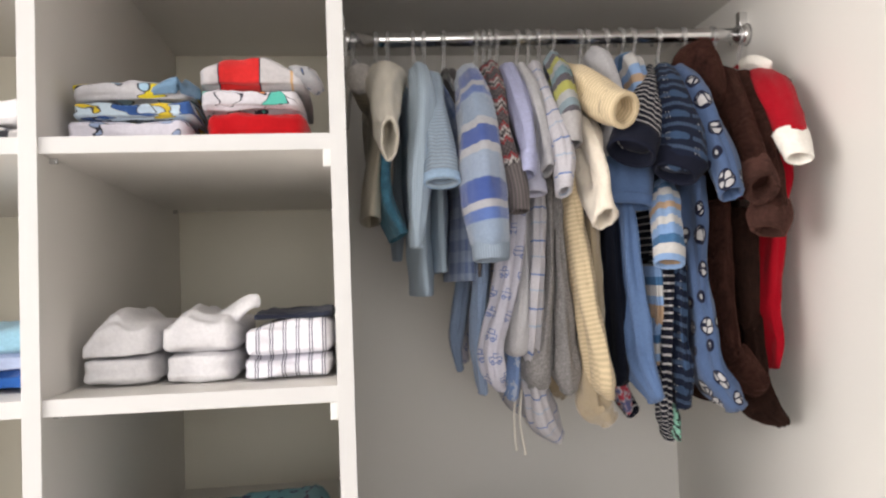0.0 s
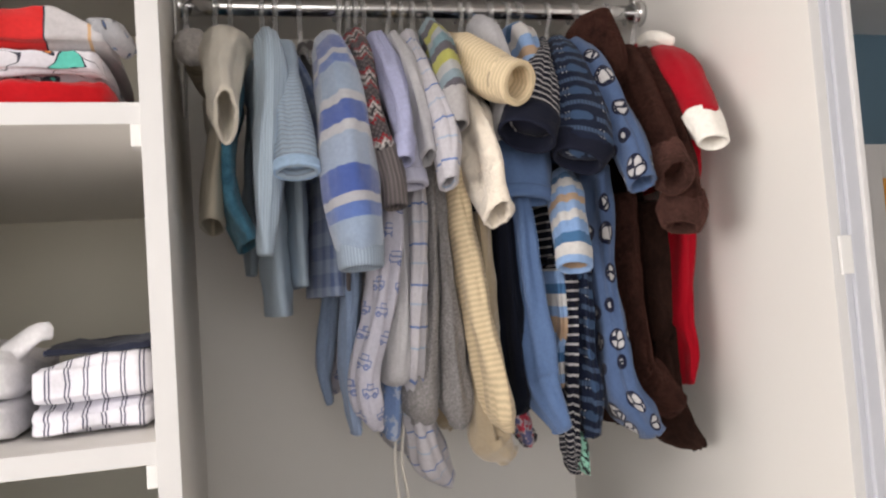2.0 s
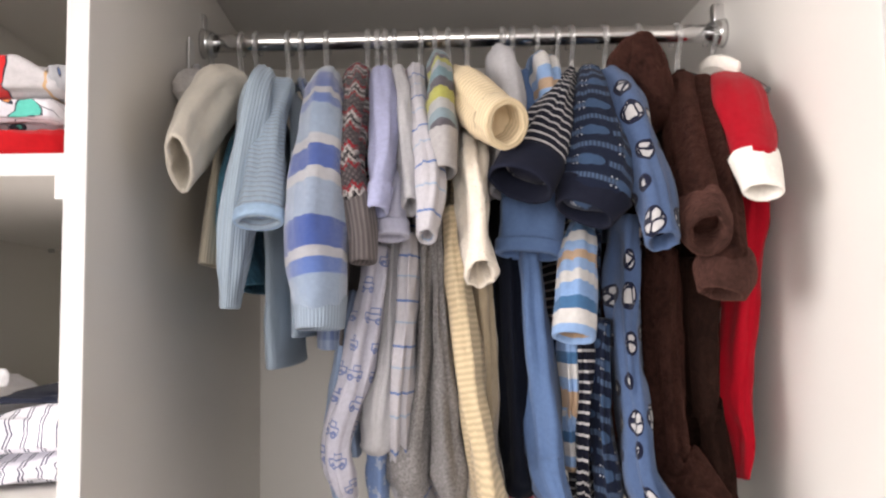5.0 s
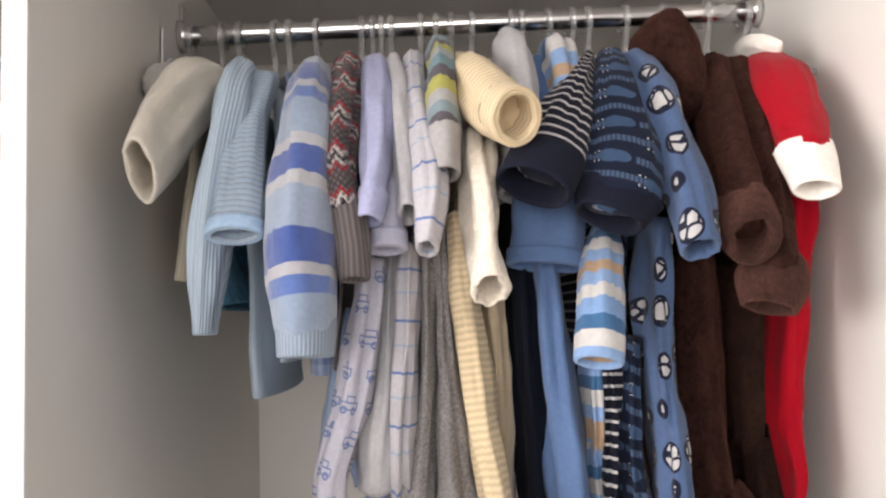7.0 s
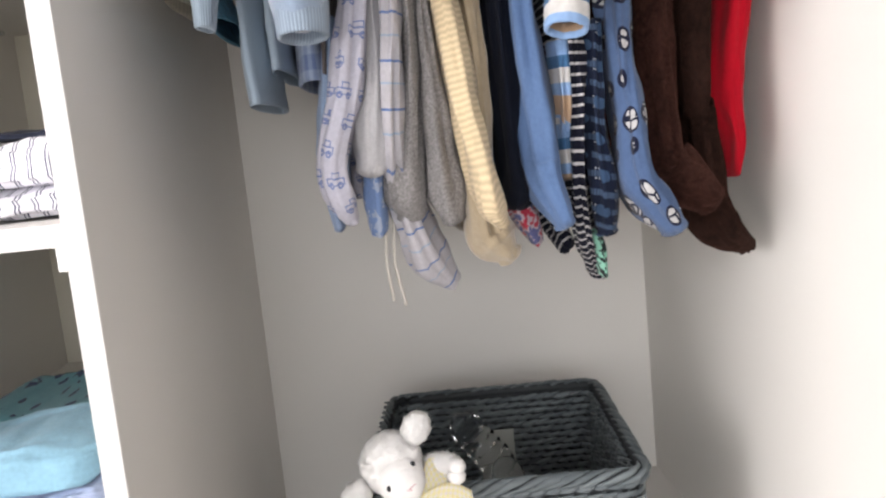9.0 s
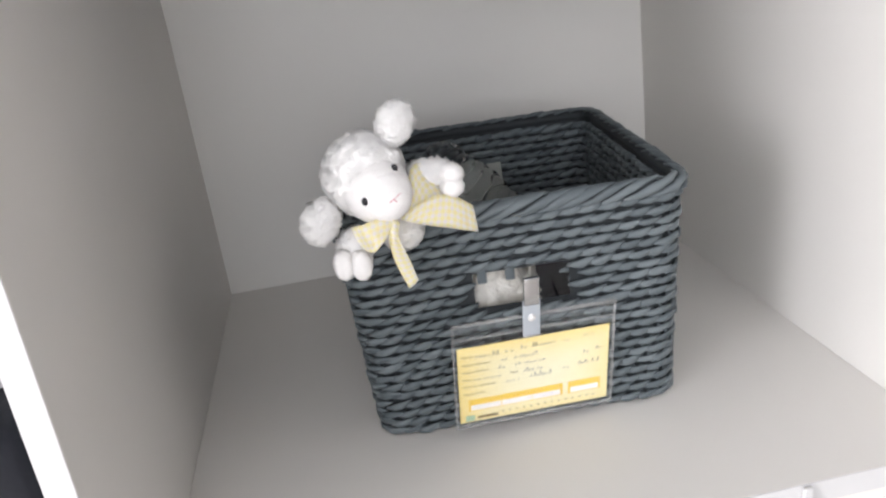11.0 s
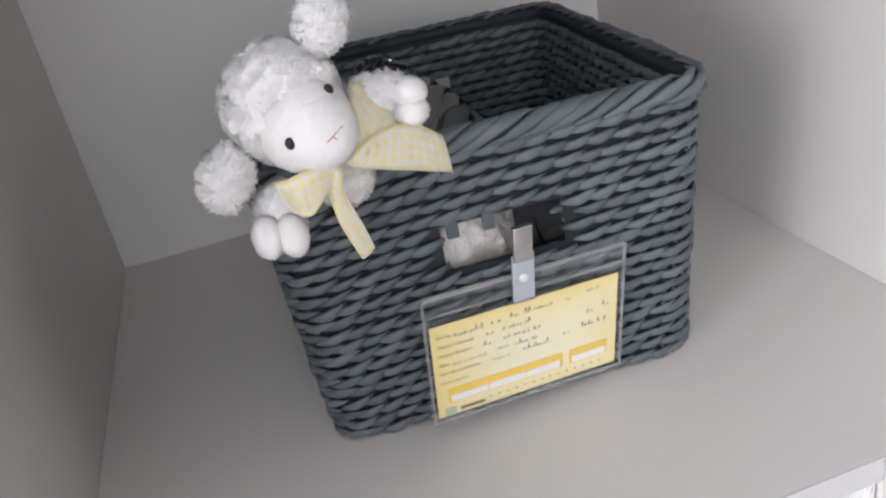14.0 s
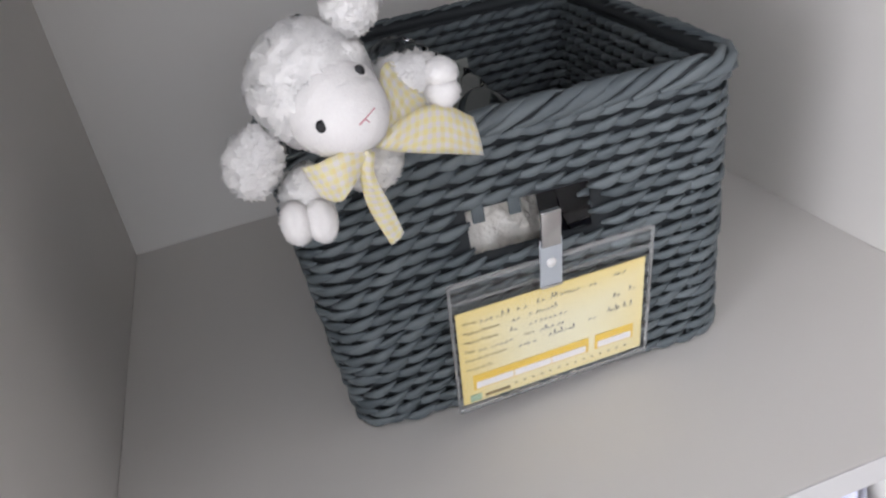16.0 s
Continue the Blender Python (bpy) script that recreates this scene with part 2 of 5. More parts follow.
def cars(m, u, v):
    """Outlined little cars in rows on white."""
    row = (v / 0.026).floor()
    y = (v / 0.026).fract() * 26.0 - 13.0
    x = ((u + row * 0.013) / 0.036).fract() * 36.0 - 18.0

    def ring(cx, cy, r, w):
        a, b = x - cx, y - cy
        return ((a * a + b * b).root() - r).size().lt(w)

    def frame_box(cx, cy, hx, hy, w):
        d = ((x - cx).size() - hx).high((y - cy).size() - hy)
        return d.size().lt(w)
    ink = frame_box(0, 0, 9.5, 2.8, 0.6).high(frame_box(-1, -5.0, 4.6, 2.6, 0.6)).high(ring(-5.5, 3.4, 2.3, 0.9)).high(ring(5.5, 3.4, 2.3, 0.9))
    return m.mix(ink, (0.60, 0.59, 0.68), (0.20, 0.25, 0.48))


CARS = fabric("car print cotton", cars)


def fair_isle(m, u, v):
    """Zigzag knit in white, red and black over grey."""
    z = (u / 0.013).fract() * 2.0 - 1.0
    w = v + z.size() * 0.006
    p = (w / 0.040).fract()
    st = ((u * 900.0).sin() * (v * 900.0).sin()).gt(-0.25)
    c = m.mix(p.gt(0.16), (0.060, 0.050, 0.058), (0.34, 0.010, 0.022))
    c = m.mix(p.gt(0.30), c, (0.58, 0.54, 0.52))
    c = m.mix(p.gt(0.44), c, (0.018, 0.016, 0.022))
    c = m.mix(p.gt(0.54), c, (0.52, 0.49, 0.47))
    c = m.mix(p.gt(0.64), c, (0.32, 0.012, 0.022))
    c = m.mix(p.gt(0.76), c, (0.075, 0.062, 0.068))
    return m.mix(st, shade((0.20, 0.17, 0.17), 0.8), c)


FAIR = fabric("patterned knit", fair_isle, relief=0.8)


def zebra(m, u, v):
    n = m.noise(150.0, 1)
    return m.mix(n.gt(0.5), (0.02, 0.03, 0.03), (0.30, 0.62, 0.48))


ZEBRA = fabric("green and black print cotton", zebra)


def floral(m, u, v):
    n = m.noise(120.0, 1)
    c = m.mix(n.gt(0.56), (0.45, 0.36, 0.40), (0.42, 0.03, 0.06))
    return m.mix(n.lt(0.44), c, (0.10, 0.11, 0.25))


FLORAL = fabric("floral print cotton", floral)


def dotted_blue(m, u, v):
    n = m.noise(110.0, 2)
    return m.mix(n.gt(0.55), (0.22, 0.33, 0.60), (0.45, 0.52, 0.68))


SOCKB = fabric("mottled blue cotton", dotted_blue)


# ---- geometry helpers ----
def part(name, bm, material, parent=None, label="", smooth=True):
    """Links a bmesh as one mesh object under a thing or a part; frees it."""
    me = bpy.data.meshes.new(name)
    if smooth:
        for f in bm.faces:
            f.smooth = True
    bm.to_mesh(me)
    bm.free()
    for mm in material if isinstance(material, (list, tuple)) else (material,):
        me.materials.append(mm)
    ob = new(name, me)
    if parent is not None:
        ob.parent = parent
        ob.matrix_parent_inverse = parent.matrix_basis.inverted()
    if label:
        tagged(ob, label)
    return ob


def empty(name, at, label, category, group="", kind=""):
    ob = new(name)
    ob.empty_display_size = 0.02
    ob.matrix_basis = Matrix.Translation(at)
    return tagged(ob, label, category, group, kind)


def box(bm, x0, x1, y0, y1, z0, z1, bevel=0.0):
    """A box with softened edges."""
    r = bmesh.ops.create_cube(bm, size=1.0, matrix=Matrix.Translation(((x0 + x1) / 2, (y0 + y1) / 2, (z0 + z1) / 2)) @ Matrix.Diagonal((x1 - x0, y1 - y0, z1 - z0, 1)))
    if bevel:
        es = list({e for v in r["verts"] for e in v.link_edges})
        bmesh.ops.bevel(bm, geom=es, offset=bevel, segments=2, affect="EDGES", profile=0.6)
    return bm


def slab(name, material, dims, parent=None, label="", bevel=0.0012):
    return part(name, box(bmesh.new(), *dims, bevel), material, parent, label, smooth=False)


def glide(rows, n):
    """n evenly spaced steps along a smooth curve through rows of numbers."""
    p = [np.array(r, float) for r in rows]
    p = [2 * p[0] - p[1]] + p + [2 * p[-1] - p[-2]]
    out = []
    for i in range(n):
        s = i / (n - 1) * (len(p) - 3)
        k = min(int(s), len(p) - 4)
        f = s - k
        a, b, c, d = p[k:k + 4]
        out.append(0.5 * (2 * b + (c - a) * f + (2 * a - 5 * b + 4 * c - d) * f * f + (3 * b - a - 3 * c + d) * f ** 3))
    return out


def tube(bm, rows, seg=22, open_end=False, round_start=True, round_end=True, wrinkle=0.0018, seed=0.0, wall=0.003, square=2.0, step=0.007, v0=0.0, straight=None, dome=0.8, pleat=0.0):
    """A soft tube of cloth through rows of x, y, z, half width, half depth, with cloth coordinates in metres. open_end leaves its mouth open, with a hem and a lining."""
    length = sum((Vector(b[:3]) - Vector(a[:3])).length for a, b in zip(rows, rows[1:]))
    n = max(6, int(length / step))
    pts = glide(rows, n)
    uvl = bm.loops.layers.uv.verify()
    rings, along, run = [], [], v0
    cap = 4

    def add_ring(c, t, a, b, v, rough):
        side = Vector((1, 0, 0)) - t * t.x
        if side.length < 0.2:
            side = Vector((0, 1, 0)) - t * t.y
        side.normalize()
        up = t.cross(side)
        ring = []
        for j in range(seg):
            th = 2 * math.pi * j / seg
            cs, sn = math.cos(th), math.sin(th)
            cs = math.copysign(abs(cs) ** (2 / square), cs)
            sn = math.copysign(abs(sn) ** (2 / square), sn)
            w = rough * (noise.noise((math.cos(th) * 1.7 + seed * 7.3, math.sin(th) * 1.7, v * 16.0)) * 1.3 + noise.noise((math.cos(th) * 2.6 - seed * 5.1, math.sin(th) * 2.6, v * 5.0)) * 1.9 + noise.noise((math.cos(th) * 3.6 + seed * 3.1, math.sin(th) * 3.6, v * 38.0)) * 0.45 + noise.noise((math.cos(th) * 3.6 + seed * 4.1, math.sin(th) * 3.6, v * 2.6)) * pleat - 1.1 * max(0.0, 1.0 - abs(noise.noise((math.cos(th) * 1.3 + seed * 2.7, math.sin(th) * 1.3 + v * 3.0, v * 6.0))) * 4.0))
            ring.append(bm.verts.new(c + side * cs * max(a + w, 0.0001) + up * sn * max(b + w, 0.0001)))
        rings.append(ring)
        along.append((v, 2 * math.pi * math.sqrt((a * a + b * b) / 2)))
    for i, p in enumerate(pts):
        c = Vector(p[:3])
        q0, q1 = Vector(pts[max(i - 1, 0)][:3]), Vector(pts[min(i + 1, n - 1)][:3])
        t = Vector(straight) if straight else (q1 - q0).normalized()
        a, b = max(p[3], 0.0001), max(p[4], 0.0001)
        if i == 0 and round_start:
            for k in range(cap, 0, -1):
                ang = k / cap * 1.45
                add_ring(c - t * min(a, b) * math.sin(ang) * dome, t, a * math.cos(ang), b * math.cos(ang), run - dome * min(a, b) * math.sin(ang), wrinkle * 0.5)
        calm = min(1.0, 0.06 + 0.94 * (length - run + v0) / 0.035, 0.3 + 0.7 * (run - v0) / 0.025)
        add_ring(c, t, a, b, run, wrinkle * calm)
        if i < n - 1:
            run += (Vector(pts[i + 1][:3]) - c).length
        elif open_end:
            lip = wall
            for da, dz in ((lip * 0.25, 0.35 * lip), (lip * 0.7, 0.5 * lip), (lip * 1.1, 0.1 * lip), (lip * 1.3, -lip), (lip * 1.4, -lip - 0.010), (lip * 1.6, -lip - 0.026), (lip * 1.8, -lip - 0.045)):
                add_ring(c + t * dz, t, max(a - da, 0.001), max(b - da, 0.001), run + abs(dz), wrinkle * 0.35)
        elif round_end:
            for k in range(1, cap + 1):
                ang = k / cap * 1.45
                add_ring(c + t * min(a, b) * math.sin(ang) * 0.8, t, a * math.cos(ang), b * math.cos(ang), run + 0.8 * min(a, b) * math.sin(ang), wrinkle * 0.5)
    for i in range(len(rings) - 1):
        for j in range(seg):
            k = (j + 1) % seg
            f = bm.faces.new((rings[i][j], rings[i][k], rings[i + 1][k], rings[i + 1][j]))
            for l, (ri, ju) in zip(f.loops, ((i, j), (i, j + 1), (i + 1, j + 1), (i + 1, j))):
                l[uvl].uv = (((ju / seg) - 0.25) * max(along[ri][1], 0.03), along[ri][0])
    for ring in (rings[0], rings[-1]):
        f = bm.faces.new(ring)
        for l in f.loops:
            l[uvl].uv = (0.0, along[-1][0] if ring is rings[-1] else along[0][0])
    bmesh.ops.recalc_face_normals(bm, faces=bm.faces)
    return run


# ---- setting ----
W, D, TOP, ZF = 0.612, 0.652, 1.868, 0.80      # inside of the hanging space: width, depth, height of its top and its floor
T = 0.017


def structure(ob, label, category):
    return tagged(ob, label, category, kind="structure")


# the room
structure(slab("floor", FLOORM, (-3.2, 3.6, -3.1, 2.46, -0.1, 0.0)), "pale laminate room floor", "floor")
structure(slab("ceiling", CEILM, (-3.2, 3.6, -3.1, 2.46, 2.52, 2.62)), "white painted room ceiling", "ceiling")
w = tagged(new("wall_west"), "white wall with a wide window opening", "wall", kind="structure")
for dims in ((-3.3, -3.2, -3.1, -2.75, 0, 2.52), (-3.3, -3.2, -0.55, 2.46, 0, 2.52), (-3.3, -3.2, -2.75, -0.55, 0, 0.75), (-3.3, -3.2, -2.75, -0.55, 2.35, 2.52)):
    slab("wall_piece", WALLW, dims, w)
structure(slab("wall_east", WALLW, (3.6, 3.7, -3.1, 2.46, 0.0, 2.52)), "white painted wall", "wall")
structure(slab("wall_behind_wardrobe", WALLW, (-3.2, 0.70, 0.67, 0.80, 0.0, 2.52)), "warm white wall behind the wardrobe", "wall")
structure(slab("wall_north", WALLB, (0.60, 3.6, 2.36, 2.46, 0.0, 2.52)), "muted blue painted wall", "wall")
# opening made for the added fill light; no such window is known
w = tagged(new("wall_south"), "warm white wall with an opening for the fill light", "wall", kind="structure")
for dims in ((-3.2, -1.3, -3.1, -3.0, 0, 2.52), (0.7, 3.6, -3.1, -3.0, 0, 2.52), (-1.3, 0.7, -3.1, -3.0, 0, 0.9), (-1.3, 0.7, -3.1, -3.0, 2.3, 2.52)):
    slab("wall_piece", WALLW, dims, w)

# the wardrobe: boards butted against one another
ward = tagged(new("wardrobe"), "white melamine wardrobe with shelves and a hanging space", "wardrobe")
LX = -0.98
slab("back_panel", BOARD, (-0.012, W + 0.012, D, D + 0.012, 0.06, TOP + 0.02), ward)
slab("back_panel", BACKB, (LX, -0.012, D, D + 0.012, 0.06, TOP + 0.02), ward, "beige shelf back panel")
slab("top_panel", BOARD, (LX, W + 0.012, 0.0, D, TOP, TOP + 0.02), ward)
slab("side_panel", BOARD, (W, W + 0.012, 0.0, D, 0.06, TOP), ward)
slab("divider", BOARD, (-T, 0.0, 0.0, D, 0.06, TOP), ward)
slab("divider", BOARD, (-0.323, -0.305, 0.0, D, 0.06, TOP), ward)
slab("side_panel", BOARD, (LX, LX + T, 0.0, D, 0.06, TOP), ward)
slab("floor_panel", BOARD, (0.0, W, 0.050, D, ZF - 0.019, ZF), ward)
for z in (1.598, 1.337, 1.086, 0.80, 0.45):
    slab("shelf", BOARD, (-0.305, -T, 0.004, D, z - 0.017, z), ward)
for z in (1.598, 1.337, 1.086, 0.80, 0.45):
    slab("shelf", BOARD, (LX + T, -0.323, 0.004, D, z - 0.017, z), ward)
# thin added strips whose darker colour tones down the lit board fronts
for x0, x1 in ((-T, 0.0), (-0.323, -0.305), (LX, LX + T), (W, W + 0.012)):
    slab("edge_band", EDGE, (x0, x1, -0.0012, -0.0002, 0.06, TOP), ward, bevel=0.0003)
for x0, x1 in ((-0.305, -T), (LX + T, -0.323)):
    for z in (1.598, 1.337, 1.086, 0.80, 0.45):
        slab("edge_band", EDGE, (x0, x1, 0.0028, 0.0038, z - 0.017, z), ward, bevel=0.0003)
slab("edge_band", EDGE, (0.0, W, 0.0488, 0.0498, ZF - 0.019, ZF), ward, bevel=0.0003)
slab("plinth", BOARD, (LX, W + 0.012, 0.03, D, 0.0, 0.06), ward)
for z in (1.581, 1.320, 1.069):
    slab("shelf_bracket", WPLAST, (-T - 0.008, -T, 0.002, 0.02, z - 0.018, z), ward)
    for y in (0.03, 0.60):
        slab("shelf_pin", STEEL, (-0.305, -0.297, y, y + 0.006, z - 0.006, z), ward)
# the sliding-door track beside the end panel
frame_post = tagged(new("door_profile"), "grey aluminium sliding door profile beside the wardrobe", "door profile", kind="structure")
slab("lip", ALU, (W + 0.012, W + 0.020, -0.002, 0.03, 0.0, 2.3), frame_post)
slab("web", ALU, (W + 0.020, W + 0.036, -0.006, 0.03, 0.0, 2.3), frame_post, "blue-grey aluminium web")
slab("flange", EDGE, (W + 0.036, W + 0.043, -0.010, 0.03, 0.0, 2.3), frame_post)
slab("catch", WPLAST, (W + 0.006, W + 0.020, -0.006, -0.0022, 1.425, 1.463), frame_post)

# the hanging rod with its end sockets
rod = tagged(new("clothes_rod"), "chromed steel wardrobe rod with metal end sockets", "clothes rod")
bm = bmesh.new()
RY, RZ0, RZ1 = 0.31, 1.790, 1.799
tube(bm, [(0.006, RY, RZ0, 0.0105, 0.0105), (0.3, RY, (RZ0 + RZ1) / 2, 0.0105, 0.0105), (W - 0.006, RY, RZ1, 0.0105, 0.0105)], 28, wrinkle=0, step=0.05, round_start=False, round_end=False)
part("tube", bm, CHROME, rod)
for x0, x1, z in ((0.0, 0.013, RZ0), (W - 0.013, W, RZ1)):
    bm = bmesh.new()
    bmesh.ops.create_cone(bm, segments=28, radius1=0.0175, radius2=0.014, depth=x1 - x0, cap_ends=True, matrix=Matrix.Translation(((x0 + x1) / 2, RY, z)) @ Euler((0, radians(90 if x0 == 0 else -90), 0)).to_matrix().to_4x4())
    box(bm, x0, x1 - 0.009 if x0 == 0 else x1, RY - 0.006, RY + 0.006, z + 0.012, z + 0.034, 0.001)
    part("socket", bm, CHROME, rod)


# ---- clothes ----
hanger_model = None


def hanger(x, z):
    """A clear plastic baby hanger over the rod at x."""
    global hanger_model
    at = Matrix.Translation((x, RY, z)) @ Euler((0, 0, radians(random.uniform(-7, 7)))).to_matrix().to_4x4()
    if hanger_model is not None:
        return copy_thing(hanger_model, at)
    h = new("hanger")
    h.matrix_basis = Matrix.Identity(4)
    tagged(h, "clear plastic baby clothes hanger on the rod", "hanger", "hangers on the rod")
    bm = bmesh.new()
    r = 0.0155
    hook = [(0, r * math.cos(a), r * math.sin(a), 0.0030, 0.0024) for a in [radians(d) for d in (200, 170, 140, 110, 80, 50, 20, -10, -40)]]
    hook += [(0, 0.006, -0.019, 0.0030, 0.0026), (0, 0.001, -0.030, 0.0032, 0.0034), (0, 0.0, -0.052, 0.0034, 0.005)]
    tube(bm, [(a, -b, c, d, e) for a, b, c, d, e in hook], 10, wrinkle=0, step=0.004)
    part("hook", bm, CLEAR, h)
    bm = bmesh.new()
    tube(bm, [(0, -0.118, -0.098, 0.003, 0.004), (0, -0.07, -0.072, 0.003, 0.005), (0, 0, -0.052, 0.003, 0.006), (0, 0.07, -0.072, 0.003, 0.005), (0, 0.118, -0.098, 0.003, 0.004)], 10, wrinkle=0)
    part("shoulder_bar", bm, CLEAR, h)
    h.matrix_basis = at
    hanger_model = h
    return h


count = [0]


def rod_z(x):
    return RZ0 + (RZ1 - RZ0) * x / W


def garment(name, label, category, x):
    hanger(x, rod_z(x) - 0.0045)
    count[0] += 1
    return empty(name, (x, RY, rod_z(x) - 0.06), label, category, "clothes on the rod")


def torso(g, material, x, rows):
    """The flat body of a garment, hanging across the rod from its hanger: rows of x, z, half thickness."""
    z0 = rod_z(x) - 0.056
    path = [(x, RY, z0 + 0.006, 0.006, 0.022), (x * 0.7 + rows[0][0] * 0.3, RY, z0 - 0.022, 0.009, 0.075), (rows[0][0], RY, rows[0][1] - 0.01, rows[0][2] * 0.9, 0.108)]
    path += [(px, RY, pz, a, 0.108) for px, pz, a in rows[1:]]
    bm = bmesh.new()
    tube(bm, path, 26, open_end=True, wrinkle=0.003, seed=count[0] * 1.7)
    return part("body", bm, material, g)


def limb(g, name, material, rows, depth, open_end=False, fold=None):
    """A sleeve, leg, cuff or hood: rows of x, y, z, half width, with one half depth. Sleeves and legs come in pairs, the second behind the hanger."""
    count[0] += 1
    if name == "leg":
        rows = [r for i, r in enumerate(rows) if i in (0, len(rows) - 1) or r[2] < min(q[2] for q in rows[:i]) - 0.012 or r[2] < 1.27]
    n = len(rows)
    flat = []
    for i, (x, y, z, a) in enumerate(rows):
        b = depth
        if name in ("sleeve", "shoulder") and i == 0:
            run = Vector(rows[1][:3]) - Vector(rows[0][:3])
            b, a = depth * 0.75, a * 1.25
            z -= 0.85 * b * abs(run.y) / run.length
        if i == n - 1 and name == "leg" and not open_end:
            b *= 0.62
        if i == n - 1 and open_end and n > 2:
            b *= 0.78
        if name == "cuff":
            a += 0.0022
            b += 0.0012
        flat.append((x, y, z, a, b))
    mirrored = [flat]
    if name in ("sleeve", "leg"):
        mirrored.append([(x, 2 * RY - y, z + (0.006 if name == "leg" else -0.004), a, b) for x, y, z, a, b in flat])
    for k, run in enumerate(mirrored):
        bm = bmesh.new()
        tube(bm, run, 32, open_end=open_end, square=1.85 if name == "leg" else 2.0, step=0.005 if k == 0 else 0.009, dome=0.3, pleat=2.4 if name == "leg" else 0.8,
             wrinkle=0.0055 if material is CHEN else 0.0026 if material is CUFFB else 0.0012 if name == "cuff" else 0.0034 if name == "leg" else 0.0024,
             seed=count[0] * 1.3 + k, wall=0.0055 if name == "cuff" and material is CUFFB else 0.0032, straight=(0, 0, -1) if name == "hood" else None)
        made = part(name, bm, material, g)
        ob = made if k == 0 else ob
    if fold:
        a, b = np.array(flat[-2]), np.array(flat[-1])
        back = b + (a - b) / np.linalg.norm((a - b)[:3]) * fold[1]
        back[3:] = b[3:] + 0.0022
        tip = b.copy()
        tip[3:] += 0.0022
        bm = bmesh.new()
        tube(bm, [tuple(back), tuple((back + tip) / 2), tuple(tip)], 26, open_end=True, wrinkle=0.0012, seed=count[0] * 2.3, wall=0.003, round_start=False)
        part("cuff", bm, fold[0], g)
    return ob


# the clothes on the rod, from one end to the other

g = garment("fleece_jacket", "cream fleece baby jacket hanging from the rod", "jacket", 0.012)
torso(g, CREAMK, 0.012, [(0.045, 1.684, 0.013), (0.030, 1.529, 0.015)])
limb(g, "sleeve", CREAM, [(0.053, 0.200, 1.719, 0.023), (0.050, 0.160, 1.678, 0.020), (0.046, 0.110, 1.634, 0.015), (0.048, 0.066, 1.602, 0.011)], 0.036, open_end=True)

g = garment("crochet_cardigan", "teal blue bumpy crochet baby cardigan on a hanger", "cardigan", 0.045)
torso(g, TEAL, 0.045, [(0.065, 1.683, 0.010), (0.051, 1.627, 0.011), (0.050, 1.556, 0.013), (0.069, 1.505, 0.014)])

g = garment("knit_cardigan", "pale blue knitted baby cardigan with long thin sleeve", "cardigan", 0.063)
torso(g, LBLUE, 0.063, [(0.091, 1.677, 0.013), (0.096, 1.549, 0.015), (0.099, 1.422, 0.015)])
limb(g, "sleeve", LBLUE, [(0.095, 0.190, 1.717, 0.011), (0.094, 0.150, 1.664, 0.017), (0.085, 0.120, 1.566, 0.015), (0.078, 0.120, 1.482, 0.008)], 0.03, open_end=True)

g = garment("striped_jacket", "pale blue jacket with fine grey stripes and folded cuff", "jacket", 0.100)
torso(g, LBLUE, 0.100, [(0.121, 1.676, 0.011), (0.122, 1.453, 0.011)])
limb(g, "sleeve", KSTRIPE, [(0.105, 0.190, 1.710, 0.017), (0.106, 0.155, 1.665, 0.019), (0.109, 0.115, 1.605, 0.019), (0.109, 0.090, 1.555, 0.020)], 0.016, open_end=True, fold=(LBLUEC, 0.010))

g = garment("fleece_pullover", "blue and white banded fleece pullover with ribbed cuff", "pullover", 0.115)
torso(g, PLAID, 0.115, [(0.156, 1.623, 0.015), (0.157, 1.440, 0.022)])
limb(g, "sleeve", BANDS, [(0.159, 0.190, 1.713, 0.014), (0.159, 0.150, 1.662, 0.022), (0.158, 0.105, 1.584, 0.025), (0.159, 0.090, 1.526, 0.027), (0.162, 0.085, 1.486, 0.023)], 0.035)
limb(g, "cuff", RIBBLUE, [(0.162, 0.085, 1.489, 0.021), (0.162, 0.083, 1.463, 0.019)], 0.028, open_end=True)

g = garment("patterned_cardigan", "grey, red and black patterned knit cardigan with ribbed cuff", "cardigan", 0.144)
torso(g, GREYRIB, 0.144, [(0.177, 1.572, 0.010), (0.168, 1.444, 0.010)])
limb(g, "sleeve", FAIR, [(0.188, 0.190, 1.721, 0.011), (0.189, 0.150, 1.666, 0.013), (0.186, 0.115, 1.611, 0.014), (0.192, 0.098, 1.573, 0.013)], 0.022)
limb(g, "cuff", GREYRIB, [(0.193, 0.099, 1.575, 0.012), (0.198, 0.092, 1.542, 0.011), (0.199, 0.088, 1.519, 0.010)], 0.017, open_end=True)

g = garment("lavender_romper", "lavender cotton baby romper with narrow cuff", "romper", 0.191)
torso(g, LAV, 0.191, [(0.215, 1.632, 0.010), (0.220, 1.557, 0.014)])
limb(g, "sleeve", LAV, [(0.212, 0.190, 1.720, 0.010), (0.216, 0.150, 1.665, 0.015), (0.216, 0.115, 1.615, 0.012), (0.214, 0.095, 1.583, 0.009)], 0.018)
limb(g, "cuff", LAV, [(0.214, 0.096, 1.585, 0.009), (0.211, 0.090, 1.563, 0.008)], 0.014, open_end=True)
limb(g, "sleeve", LAVW, [(0.225, 0.150, 1.631, 0.008), (0.222, 0.125, 1.589, 0.012), (0.222, 0.110, 1.542, 0.015)], 0.014, open_end=True, fold=(LAVW, 0.014))
